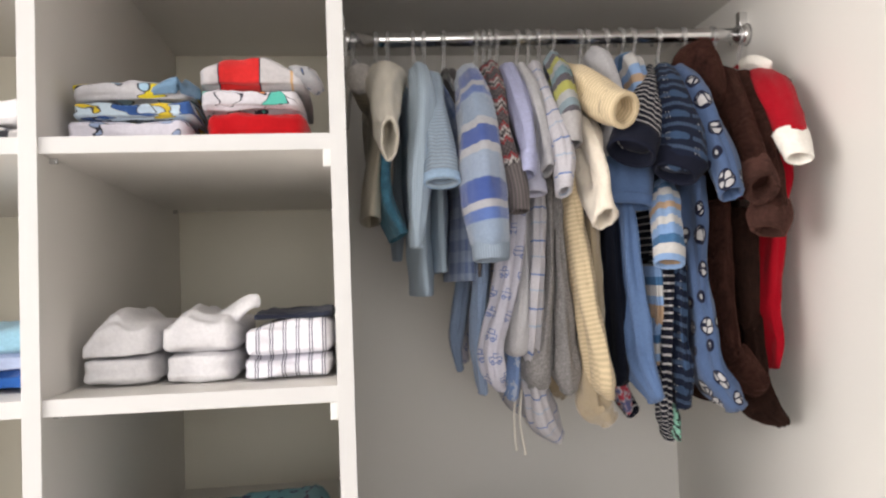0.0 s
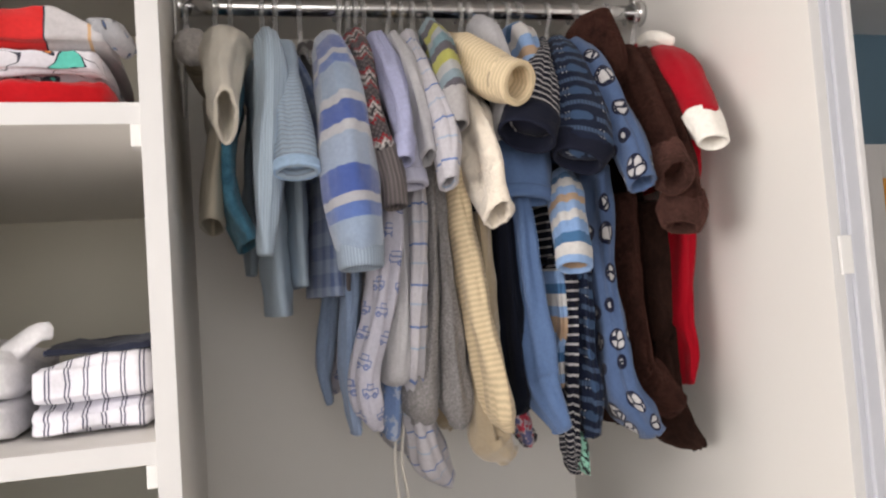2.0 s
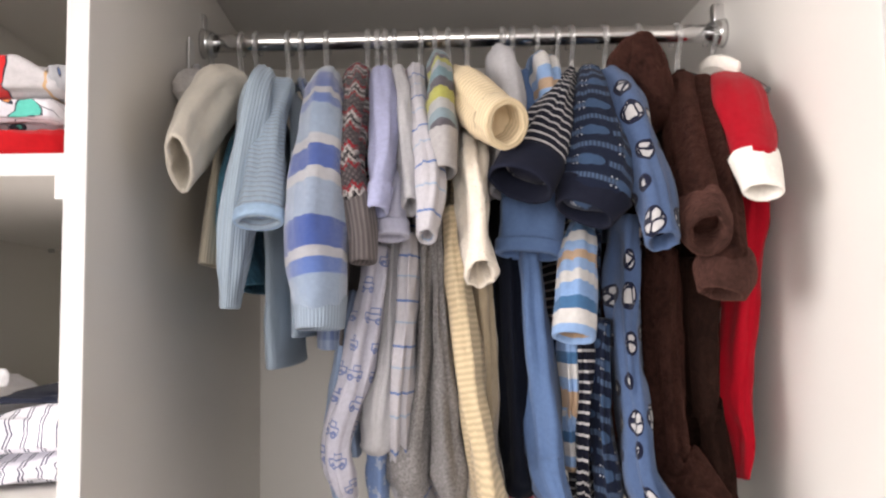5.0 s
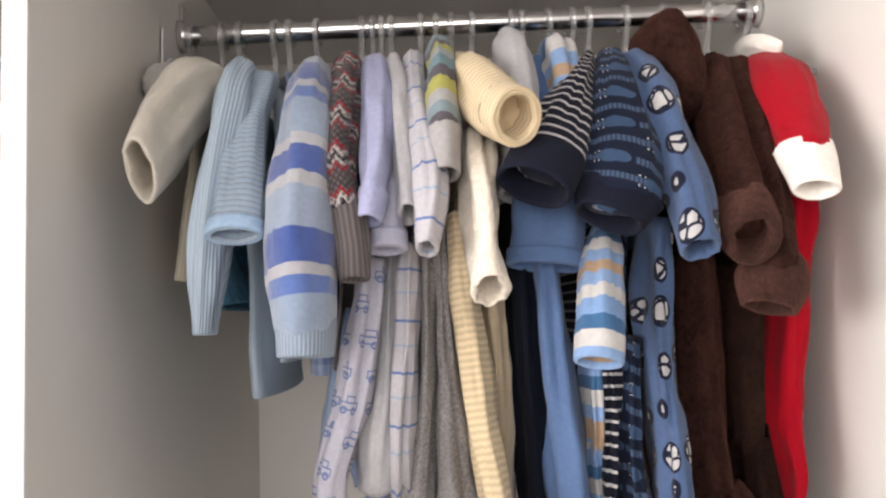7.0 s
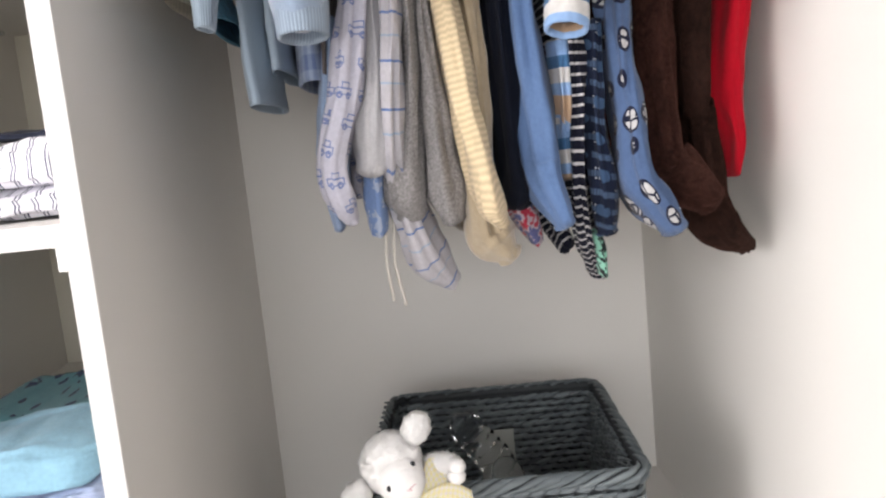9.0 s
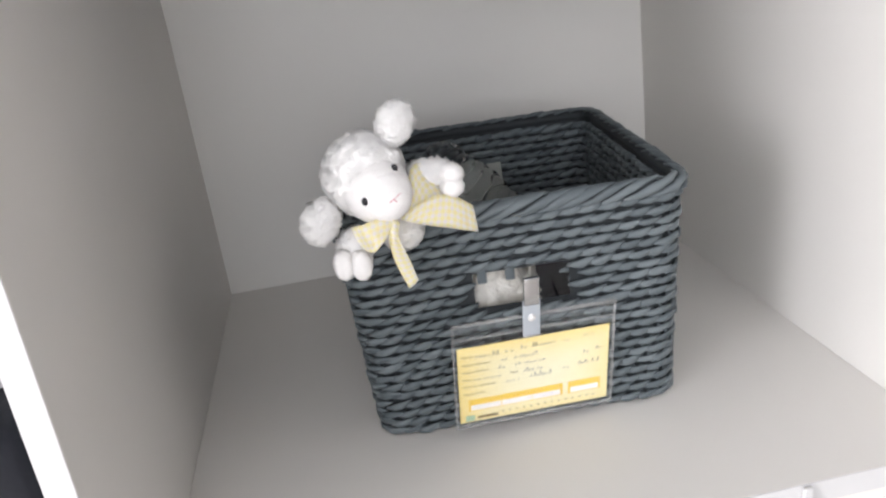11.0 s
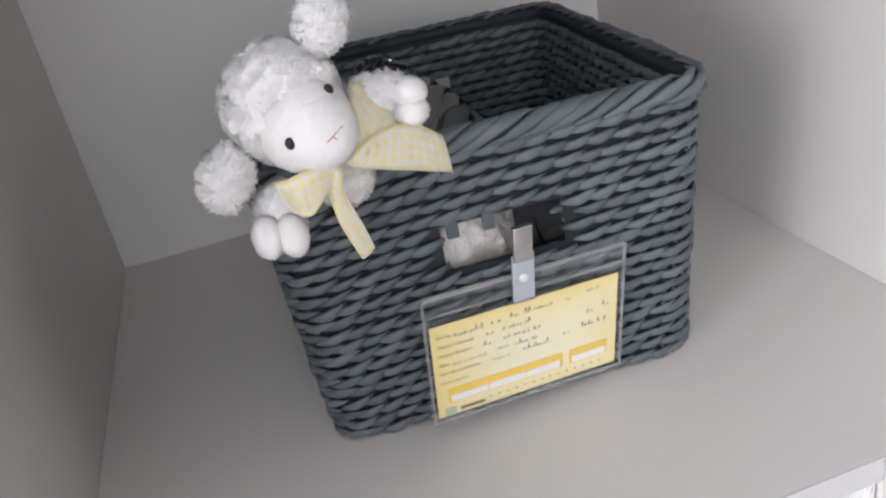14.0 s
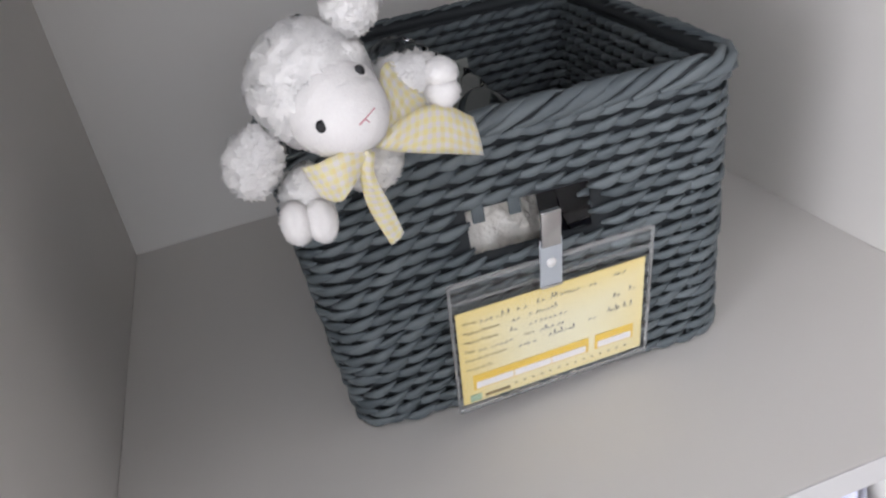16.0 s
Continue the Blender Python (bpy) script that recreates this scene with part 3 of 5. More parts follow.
limb(g, "leg", LBLUE2, [(0.181, 0.240, 1.491, 0.011), (0.169, 0.220, 1.410, 0.010), (0.162, 0.200, 1.341, 0.010), (0.166, 0.200, 1.295, 0.006)], 0.03)

g = garment("car_print_pyjamas", "white footed pyjamas printed with small blue cars", "pyjamas", 0.203)
torso(g, LAVW, 0.203, [(0.222, 1.621, 0.008), (0.214, 1.535, 0.013)])
limb(g, "leg", CARS, [(0.209, 0.155, 1.535, 0.013), (0.200, 0.148, 1.476, 0.015), (0.188, 0.147, 1.413, 0.016), (0.171, 0.150, 1.359, 0.015), (0.173, 0.155, 1.326, 0.015), (0.180, 0.160, 1.306, 0.008)], 0.022)

g = garment("grey_romper", "pale grey cotton romper with soft footed legs", "romper", 0.212)
torso(g, GREYW, 0.212, [(0.230, 1.647, 0.009), (0.224, 1.530, 0.011)])
limb(g, "sleeve", GREYW, [(0.229, 0.190, 1.718, 0.007), (0.235, 0.140, 1.643, 0.010), (0.240, 0.110, 1.569, 0.009)], 0.025, open_end=True)
limb(g, "leg", GREYW, [(0.225, 0.182, 1.588, 0.008), (0.220, 0.180, 1.515, 0.012), (0.216, 0.176, 1.449, 0.015), (0.209, 0.168, 1.384, 0.018), (0.205, 0.165, 1.353, 0.015)], 0.028)
limb(g, "sock", SOCKB, [(0.205, 0.190, 1.352, 0.012), (0.205, 0.200, 1.320, 0.013), (0.204, 0.210, 1.292, 0.010)], 0.024)

g = garment("striped_pyjamas", "white footed pyjamas with thin blue stripes", "pyjamas", 0.222)
torso(g, WSTRIPE, 0.222, [(0.246, 1.646, 0.010), (0.239, 1.544, 0.011)])
limb(g, "sleeve", WSTRIPE, [(0.247, 0.190, 1.720, 0.009), (0.250, 0.140, 1.647, 0.012), (0.258, 0.105, 1.589, 0.014), (0.254, 0.090, 1.540, 0.009)], 0.026, open_end=True)
limb(g, "leg", WSTRIPE, [(0.239, 0.170, 1.547, 0.010), (0.234, 0.168, 1.470, 0.010), (0.225, 0.175, 1.380, 0.011), (0.226, 0.200, 1.346, 0.014), (0.240, 0.225, 1.286, 0.019), (0.252, 0.240, 1.252, 0.023), (0.272, 0.250, 1.225, 0.012)], 0.035)

g = garment("striped_bodysuit", "yellow, grey and teal striped bodysuit with grey legs", "bodysuit", 0.252)
torso(g, MULTI, 0.252, [(0.272, 1.671, 0.010), (0.263, 1.553, 0.011)])
limb(g, "sleeve", MULTI, [(0.269, 0.180, 1.729, 0.009), (0.271, 0.140, 1.680, 0.013), (0.270, 0.110, 1.631, 0.014)], 0.028)
limb(g, "cuff", HEATHL, [(0.270, 0.110, 1.634, 0.012), (0.270, 0.105, 1.599, 0.010)], 0.022, open_end=True)
limb(g, "leg", HEATH, [(0.256, 0.178, 1.593, 0.008), (0.251, 0.172, 1.514, 0.010), (0.248, 0.174, 1.448, 0.010), (0.240, 0.178, 1.383, 0.015), (0.233, 0.182, 1.331, 0.020), (0.238, 0.188, 1.306, 0.015)], 0.026)
limb(g, "leg", HEATH, [(0.264, 0.182, 1.594, 0.007), (0.264, 0.178, 1.514, 0.008), (0.265, 0.178, 1.448, 0.010), (0.270, 0.182, 1.376, 0.016), (0.274, 0.185, 1.324, 0.020), (0.277, 0.190, 1.296, 0.012)], 0.026)

g = garment("ribbed_romper", "cream ribbed romper with wide folded cuff", "romper", 0.269)
torso(g, CRIB, 0.269, [(0.282, 1.656, 0.009), (0.279, 1.568, 0.010)])
limb(g, "sleeve", CRIB, [(0.285, 0.180, 1.714, 0.008), (0.295, 0.135, 1.678, 0.019), (0.309, 0.095, 1.648, 0.022), (0.322, 0.058, 1.630, 0.018)], 0.026, open_end=True, fold=(CRIB, 0.026))
limb(g, "leg", CRIB, [(0.278, 0.170, 1.570, 0.009), (0.283, 0.162, 1.487, 0.012), (0.290, 0.155, 1.413, 0.013), (0.302, 0.150, 1.341, 0.013), (0.302, 0.152, 1.350, 0.014), (0.311, 0.160, 1.307, 0.015), (0.320, 0.165, 1.290, 0.008)], 0.035)

g = garment("chenille_romper", "cream chenille romper with open turned cuff", "romper", 0.285)
torso(g, CHEN, 0.285, [(0.302, 1.660, 0.013), (0.305, 1.532, 0.011)])
limb(g, "sleeve", CHEN, [(0.299, 0.170, 1.650, 0.012), (0.297, 0.130, 1.597, 0.016), (0.299, 0.100, 1.543, 0.015), (0.300, 0.080, 1.507, 0.016)], 0.029, open_end=True)
limb(g, "leg", BEIGE, [(0.306, 0.180, 1.516, 0.012), (0.309, 0.182, 1.428, 0.012), (0.305, 0.185, 1.420, 0.012), (0.307, 0.190, 1.327, 0.014), (0.311, 0.200, 1.280, 0.021), (0.318, 0.199, 1.264, 0.022), (0.328, 0.196, 1.252, 0.013)], 0.035)

g = garment("hooded_jacket", "pale grey hooded baby jacket between other clothes", "jacket", 0.306)
torso(g, GREYW, 0.306, [(0.333, 1.670, 0.010), (0.330, 1.592, 0.011)])
limb(g, "sleeve", GREYW, [(0.330, 0.200, 1.739, 0.010), (0.335, 0.170, 1.703, 0.015), (0.336, 0.140, 1.644, 0.014), (0.326, 0.130, 1.584, 0.014)], 0.03, open_end=True)

g = garment("navy_pyjamas", "dark navy footed pyjamas with floral soles", "pyjamas", 0.348)
torso(g, NAVYD, 0.348, [(0.343, 1.643, 0.010), (0.338, 1.531, 0.013)])
limb(g, "leg", NAVYD, [(0.334, 0.180, 1.530, 0.012), (0.336, 0.180, 1.428, 0.014), (0.341, 0.180, 1.333, 0.014), (0.333, 0.180, 1.358, 0.014), (0.340, 0.180, 1.307, 0.015)], 0.035)
limb(g, "foot", FLORAL, [(0.338, 0.200, 1.310, 0.013), (0.352, 0.210, 1.287, 0.013), (0.361, 0.220, 1.268, 0.009)], 0.025)

g = garment("blue_tracksuit", "sky blue cotton baby top and footed trousers", "tracksuit", 0.360)
torso(g, BLUE, 0.360, [(0.359, 1.669, 0.012), (0.367, 1.617, 0.015)])
limb(g, "sleeve", BLUE, [(0.361, 0.200, 1.716, 0.012), (0.356, 0.170, 1.641, 0.024), (0.354, 0.145, 1.574, 0.031), (0.349, 0.135, 1.526, 0.030)], 0.022, open_end=True, fold=(BLUE, 0.012))
limb(g, "leg", BLUE, [(0.351, 0.170, 1.528, 0.014), (0.355, 0.168, 1.447, 0.017), (0.363, 0.165, 1.349, 0.017), (0.352, 0.160, 1.377, 0.015), (0.365, 0.160, 1.323, 0.016), (0.378, 0.150, 1.283, 0.009)], 0.035)

g = garment("striped_polo", "white, blue and tan striped baby polo shirt", "polo shirt", 0.387)
torso(g, POLO, 0.387, [(0.382, 1.668, 0.010), (0.393, 1.564, 0.010)])
limb(g, "shoulder", POLO, [(0.372, 0.200, 1.730, 0.012), (0.375, 0.170, 1.701, 0.014), (0.375, 0.160, 1.658, 0.012)], 0.03)
limb(g, "sleeve", POLO, [(0.401, 0.150, 1.559, 0.010), (0.390, 0.122, 1.524, 0.018), (0.384, 0.100, 1.484, 0.020), (0.378, 0.086, 1.451, 0.019)], 0.020, open_end=True)
limb(g, "leg", POLO, [(0.387, 0.170, 1.450, 0.009), (0.386, 0.172, 1.398, 0.007), (0.387, 0.180, 1.385, 0.007), (0.390, 0.180, 1.325, 0.007)], 0.03)

g = garment("navy_striped_top", "navy footed pyjamas with thin white stripes and navy cuff", "pyjamas", 0.411)
torso(g, NSTRIPE, 0.411, [(0.405, 1.667, 0.009), (0.405, 1.463, 0.010)])
limb(g, "sleeve", NSTRIPE, [(0.401, 0.180, 1.713, 0.005), (0.382, 0.145, 1.671, 0.013), (0.362, 0.115, 1.633, 0.023), (0.348, 0.095, 1.604, 0.028)], 0.020)
limb(g, "cuff", NAVY, [(0.349, 0.097, 1.607, 0.028), (0.335, 0.080, 1.583, 0.028)], 0.020, open_end=True)
limb(g, "leg", NSTRIPE, [(0.400, 0.170, 1.464, 0.009), (0.398, 0.170, 1.407, 0.009), (0.397, 0.172, 1.337, 0.009), (0.399, 0.180, 1.329, 0.010), (0.407, 0.200, 1.274, 0.012), (0.428, 0.240, 1.222, 0.011)], 0.03)
limb(g, "foot_print", ZEBRA, [(0.416, 0.200, 1.267, 0.006), (0.422, 0.205, 1.246, 0.007), (0.426, 0.210, 1.221, 0.004)], 0.02)

g = garment("guitar_print_top", "navy guitar-print pyjamas with plain navy hem", "pyjamas", 0.429)
torso(g, GATOR, 0.429, [(0.430, 1.640, 0.015), (0.427, 1.462, 0.010)])
limb(g, "sleeve", GATOR, [(0.420, 0.180, 1.715, 0.011), (0.412, 0.145, 1.667, 0.022), (0.408, 0.110, 1.612, 0.034), (0.401, 0.092, 1.576, 0.033)], 0.020)
limb(g, "cuff", NAVY, [(0.401, 0.094, 1.578, 0.034), (0.391, 0.086, 1.558, 0.025)], 0.019, open_end=True)
limb(g, "leg", GATOR, [(0.420, 0.170, 1.464, 0.010), (0.415, 0.170, 1.379, 0.010), (0.416, 0.170, 1.382, 0.012), (0.421, 0.172, 1.317, 0.013), (0.425, 0.180, 1.270, 0.010)], 0.032)

g = garment("ball_print_pyjamas", "blue fleece pyjamas printed with white balls", "pyjamas", 0.468)
torso(g, BALLS, 0.468, [(0.453, 1.640, 0.013), (0.455, 1.547, 0.014)])
limb(g, "sleeve", BALLS, [(0.441, 0.180, 1.712, 0.014), (0.447, 0.145, 1.666, 0.019), (0.451, 0.115, 1.612, 0.018), (0.455, 0.095, 1.572, 0.017), (0.455, 0.075, 1.532, 0.015)], 0.022, open_end=True)
limb(g, "leg", BALLS, [(0.448, 0.170, 1.559, 0.014), (0.441, 0.162, 1.454, 0.014), (0.445, 0.155, 1.371, 0.014), (0.439, 0.150, 1.379, 0.014), (0.446, 0.146, 1.320, 0.015), (0.461, 0.143, 1.293, 0.016), (0.478, 0.140, 1.270, 0.012)], 0.035)

g = garment("bear_suit", "brown plush hooded baby suit with thick cuff", "plush suit", 0.509)
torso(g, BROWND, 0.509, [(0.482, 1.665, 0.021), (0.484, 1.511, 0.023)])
limb(g, "hood", BROWN, [(0.469, 0.190, 1.741, 0.017), (0.469, 0.190, 1.729, 0.026), (0.472, 0.190, 1.710, 0.030), (0.479, 0.190, 1.688, 0.025), (0.483, 0.190, 1.667, 0.020)], 0.046)
limb(g, "sleeve", BROWN, [(0.520, 0.200, 1.711, 0.013), (0.507, 0.155, 1.652, 0.018), (0.502, 0.120, 1.593, 0.020), (0.500, 0.100, 1.556, 0.020)], 0.026)
limb(g, "cuff", CUFFB, [(0.501, 0.108, 1.562, 0.020), (0.498, 0.092, 1.550, 0.021), (0.495, 0.074, 1.537, 0.018)], 0.028, open_end=True)
limb(g, "leg", BROWN, [(0.485, 0.190, 1.530, 0.018), (0.481, 0.190, 1.422, 0.021), (0.487, 0.190, 1.334, 0.020), (0.488, 0.190, 1.365, 0.020), (0.503, 0.185, 1.313, 0.023), (0.527, 0.170, 1.288, 0.014)], 0.04)

g = garment("plush_suit", "dark brown plush baby suit with rolled cuff", "plush suit", 0.555)
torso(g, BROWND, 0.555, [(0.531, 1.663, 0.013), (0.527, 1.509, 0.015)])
limb(g, "sleeve", BROWN, [(0.540, 0.200, 1.710, 0.012), (0.531, 0.155, 1.637, 0.017), (0.525, 0.120, 1.565, 0.017), (0.520, 0.105, 1.519, 0.019)], 0.026)
limb(g, "cuff", CUFFB, [(0.524, 0.112, 1.520, 0.022), (0.521, 0.108, 1.506, 0.026), (0.516, 0.104, 1.488, 0.020)], 0.026, open_end=True)
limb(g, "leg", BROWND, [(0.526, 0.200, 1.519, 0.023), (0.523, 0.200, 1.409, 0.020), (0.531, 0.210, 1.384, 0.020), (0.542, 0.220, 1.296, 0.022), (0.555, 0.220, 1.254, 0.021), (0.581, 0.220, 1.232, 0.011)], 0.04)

g = garment("red_suit", "red fleece baby suit with white collar and cuffs", "suit", 0.596)
torso(g, RED, 0.596, [(0.580, 1.662, 0.015), (0.580, 1.548, 0.015)])
limb(g, "collar", CUFFW, [(0.548, 0.212, 1.722, 0.005), (0.554, 0.198, 1.724, 0.009), (0.562, 0.188, 1.721, 0.009), (0.571, 0.180, 1.713, 0.004)], 0.010)
limb(g, "sleeve", RED, [(0.566, 0.190, 1.711, 0.018), (0.560, 0.155, 1.675, 0.025), (0.554, 0.120, 1.632, 0.023), (0.550, 0.100, 1.605, 0.020)], 0.018)
limb(g, "cuff", CUFFW, [(0.549, 0.101, 1.608, 0.021), (0.549, 0.090, 1.590, 0.018), (0.547, 0.080, 1.574, 0.016)], 0.0155, open_end=True)
limb(g, "leg", RED, [(0.590, 0.200, 1.594, 0.015), (0.579, 0.200, 1.517, 0.016), (0.569, 0.200, 1.447, 0.015), (0.561, 0.200, 1.388, 0.014), (0.565, 0.200, 1.344, 0.008), (0.564, 0.200, 1.308, 0.004)], 0.030)

# small hanging things among the clothes
pom = empty("pompom_hat", (0.020, 0.215, 1.706), "white fluffy pompom hat hung beside the divider", "hat")
bm = bmesh.new()
bmesh.ops.create_icosphere(bm, subdivisions=4, radius=0.019, matrix=Matrix.Translation((0.020, 0.20, 1.706)))
for v in bm.verts:
    c = Vector((0.020, 0.20, 1.706))
    v.co = c + (v.co - c) * (1 + 0.10 * noise.noise(v.co * 260))
part("pompom", bm, plush("white pompom wool", (0.62, 0.58, 0.55), 0.75, 300.0, 0.3), pom)
bm = bmesh.new()
tube(bm, [(0.014, 0.25, 1.735, 0.004, 0.012), (0.015, 0.24, 1.725, 0.006, 0.018), (0.017, 0.225, 1.712, 0.007, 0.016)], 16)
part("knitted_crown", bm, GREYW, pom)
for dx, dz in ((0.0, 0.0), (0.008, -0.006)):
    bm = bmesh.new()
    tube(bm, [(0.212 + dx, 0.21, 1.30, 0.0018, 0.0018), (0.208 + dx, 0.215, 1.255, 0.0018, 0.0018), (0.211 + dx * 1.5, 0.22, 1.213 + dz, 0.0020, 0.0020)], 6, wrinkle=0)
    cord = part("tie_cord", bm, WRIB, bpy.data.objects["striped_pyjamas"], "thin white cotton tie cord")
bm = bmesh.new()
box(bm, 0.002, 0.004, 0.245, 0.265, 1.735, 1.775, 0.0005)
tagged(part("paper_tag", bm, WPLAST, None, smooth=False), "small white paper tag against the divider", "tag")


# ---- folded clothes on the shelves ----
def folded(name, label, category, material, x0, x1, y0, y1, z0, z1, lift=(), sag=0.0, seed=1.0, layers=2):
    """A folded garment lying on a shelf: rounded folds towards the room, layers and soft creases. lift: heights added along its length."""
    yc, ay, h = (y0 + y1) / 2, (y1 - y0) / 2, z1 - z0
    rows, n = [], 7
    for i in range(n):
        f = i / (n - 1)
        up = np.interp(f, np.linspace(0, 1, len(lift)), lift) if lift else 0.0
        r = h / 2 + up / 2
        c = min(0.4 * h, 0.02)
        rows.append((x0 + c + f * (x1 - x0 - 2 * c), yc + 0.002 * math.sin(seed * 5 + i), z0 + r - sag * math.sin(f * math.pi), ay, r))
    bm = bmesh.new()
    tube(bm, rows, 56, wrinkle=0.0034, seed=seed, square=5.0, step=0.004, straight=(1, 0, 0))
    # creases where the layers part, along the front
    for v in bm.verts:
        f = (v.co.z - z0) / max(h, 1e-4)
        if 0.03 < f < 0.97:
            g = abs((f * layers) % 1.0 - 0.5) * 2
            crease = max(0.0, (g - 0.72) / 0.28)
            k = 1.0 if v.co.y < yc else -1.0
            v.co.y += k * 0.0045 * crease
        v.co.z += (0.0050 * noise.noise((v.co.x * 26 + seed, v.co.y * 14, seed * 3)) + 0.0030 * abs(noise.noise((v.co.x * 70 + seed, v.co.y * 40, seed)))) * max(0.0, f)
        v.co.y += 0.0030 * noise.noise((v.co.x * 45, v.co.z * 110, seed * 2)) + 0.0028 * noise.noise((v.co.x * 18, v.co.z * 60, seed))
        v.co.z = max(v.co.z, z0 + 0.0004)
    ob = part(name, bm, material)
    return tagged(ob, label, category, "folded baby clothes on the shelves")


def print_cloth(base, inks, scale):
    """A printed cotton: blotches of several inks with dark outlines on a base colour."""
    def paint(m, u, v):
        c = base
        for i, ink in enumerate(inks):
            n = m.noise(scale * (1 + 0.23 * i), 1, m.vec(u + i * 3.7, v * 1.1 + i * 1.9, i * 5.1))
            c = m.mix((n - 0.60).size().lt(0.010), m.mix(n.gt(0.60), c, ink), (0.05, 0.05, 0.07))
        return c
    return paint


WCOT = fabric("white cotton", (0.88, 0.86, 0.88), relief=0.9, bright=0.74)
WBIRD = fabric("white cotton with blue bird print", print_cloth((0.78, 0.75, 0.84), [(0.76, 0.74, 0.84), (0.34, 0.42, 0.62)], 26.0), bright=0.66)
SURF = fabric("pale blue printed cotton", print_cloth((0.62, 0.74, 0.84), [(0.60, 0.72, 0.84), (0.75, 0.55, 0.05), (0.05, 0.12, 0.34)], 20.0), bright=0.66)
BEAR = fabric("grey printed cotton", print_cloth((0.66, 0.65, 0.68), [(0.80, 0.64, 0.04), (0.42, 0.62, 0.78)], 17.0), bright=0.62)
PATCH = fabric("patchwork print cotton", print_cloth((0.72, 0.69, 0.74), [(0.12, 0.56, 0.46), (0.82, 0.26, 0.06), (0.74, 0.71, 0.75)], 18.0), bright=0.64)
REDBLK = fabric("white cotton with a red block", bands("v", [(0.016, (0.64, 0.60, 0.62)), (0.0016, (0.03, 0.03, 0.05)), (0.043, (0.72, 0.03, 0.03)), (0.0016, (0.03, 0.03, 0.05)), (0.034, (0.60, 0.57, 0.58)), (0.003, (0.66, 0.42, 0.22)), (0.10, (0.58, 0.56, 0.58))]))
REDC = fabric("red cotton", (0.62, 0.008, 0.014))
BSTRIPE = fabric("white cotton with double navy stripes", bands("v", [(0.0060, (0.86, 0.84, 0.90)), (0.0012, (0.03, 0.035, 0.09)), (0.0017, (0.84, 0.82, 0.88)), (0.0012, (0.03, 0.035, 0.09)), (0.0045, (0.86, 0.84, 0.90))]), bright=0.74)
NAVYF = fabric("navy folded cotton", (0.03, 0.035, 0.06), fuzz=0.1)
SKY = fabric("pale sky blue cotton", (0.34, 0.60, 0.76), relief=0.4)
PALEB = fabric("pale lilac blue cotton", (0.50, 0.58, 0.80), relief=0.4)
MIDB = fabric("cornflower blue cotton", (0.17, 0.27, 0.62), relief=0.4)
ROYAL = fabric("royal blue cotton", (0.03, 0.14, 0.50), relief=0.4)
TEALP = fabric("teal cotton with navy print", print_cloth((0.16, 0.40, 0.46), [(0.02, 0.05, 0.14)], 60.0))
GREYF = fabric("grey cotton", (0.36, 0.34, 0.34), relief=0.5)

S1, S2, S3, S4 = 1.5985, 1.3375, 1.0865, 0.8005
folded("folded_bodysuit", "folded white bodysuit with blue bird print", "bodysuit", WBIRD, -0.303, -0.168, 0.055, 0.26, S1, S1 + 0.028, seed=1.2)
folded("folded_shirt", "folded pale blue printed shirt in a stack", "shirt", SURF, -0.296, -0.162, 0.06, 0.26, S1 + 0.0285, S1 + 0.049, seed=2.2)
folded("folded_shirt", "folded grey printed shirt on top of a stack", "shirt", BEAR, -0.297, -0.165, 0.06, 0.26, S1 + 0.0495, S1 + 0.068, (0, 0.005, 0.004, 0.0), seed=3.1)
bm = bmesh.new()
tube(bm, [(-0.205, 0.062, S1 + 0.060, 0.005, 0.005), (-0.180, 0.05, S1 + 0.063, 0.009, 0.008), (-0.162, 0.07, S1 + 0.058, 0.005, 0.007)], 14, seed=4)
tagged(part("folded_cuff", bm, fabric("soft blue cotton lining", (0.20, 0.34, 0.50))), "pale blue rolled trouser cuff on a stack", "cloth")
folded("folded_shirt", "folded plain red shirt under printed ones", "shirt", REDC, -0.160, -0.040, 0.06, 0.27, S1, S1 + 0.036, seed=5.2)
folded("folded_shirt", "folded patchwork print shirt in teal and orange", "shirt", PATCH, -0.163, -0.047, 0.06, 0.27, S1 + 0.0365, S1 + 0.060, seed=6.2)
folded("folded_shirt", "folded white shirt with a large red block", "shirt", REDBLK, -0.163, -0.036, 0.055, 0.27, S1 + 0.0605, S1 + 0.086, (0.0, 0.014, 0.018, 0.010, -0.012), seed=7.4)
bm = bmesh.new()
tube(bm, [(-0.056, 0.07, S1 + 0.082, 0.008, 0.008), (-0.042, 0.055, S1 + 0.074, 0.011, 0.010), (-0.031, 0.08, S1 + 0.066, 0.008, 0.010)], 14, seed=8)
tagged(part("rolled_cuff", bm, fabric("grey blue mottled cotton", print_cloth((0.40, 0.40, 0.42), [(0.08, 0.13, 0.26)], 70.0))), "grey and navy rolled sleeve on a stack", "cloth")
folded("folded_vest", "folded plain white cotton vest on the shelf", "vest", WCOT, -0.300, -0.213, 0.075, 0.28, S2, S2 + 0.031, seed=9.2)
folded("folded_vest", "loosely folded white cotton vest on a stack", "vest", WCOT, -0.302, -0.214, 0.075, 0.28, S2 + 0.0315, S2 + 0.062, (-0.012, 0.012, 0.018, 0.004, 0.006), seed=10.1)
folded("folded_vest", "folded plain white cotton vest on the shelf", "vest", WCOT, -0.211, -0.126, 0.075, 0.28, S2, S2 + 0.032, seed=11.2)
folded("folded_vest", "loosely folded white vest with a raised collar", "vest", WCOT, -0.213, -0.126, 0.075, 0.28, S2 + 0.0325, S2 + 0.062, (0.004, 0.024, 0.014, 0.006, 0.010), seed=12.3)
bm = bmesh.new()
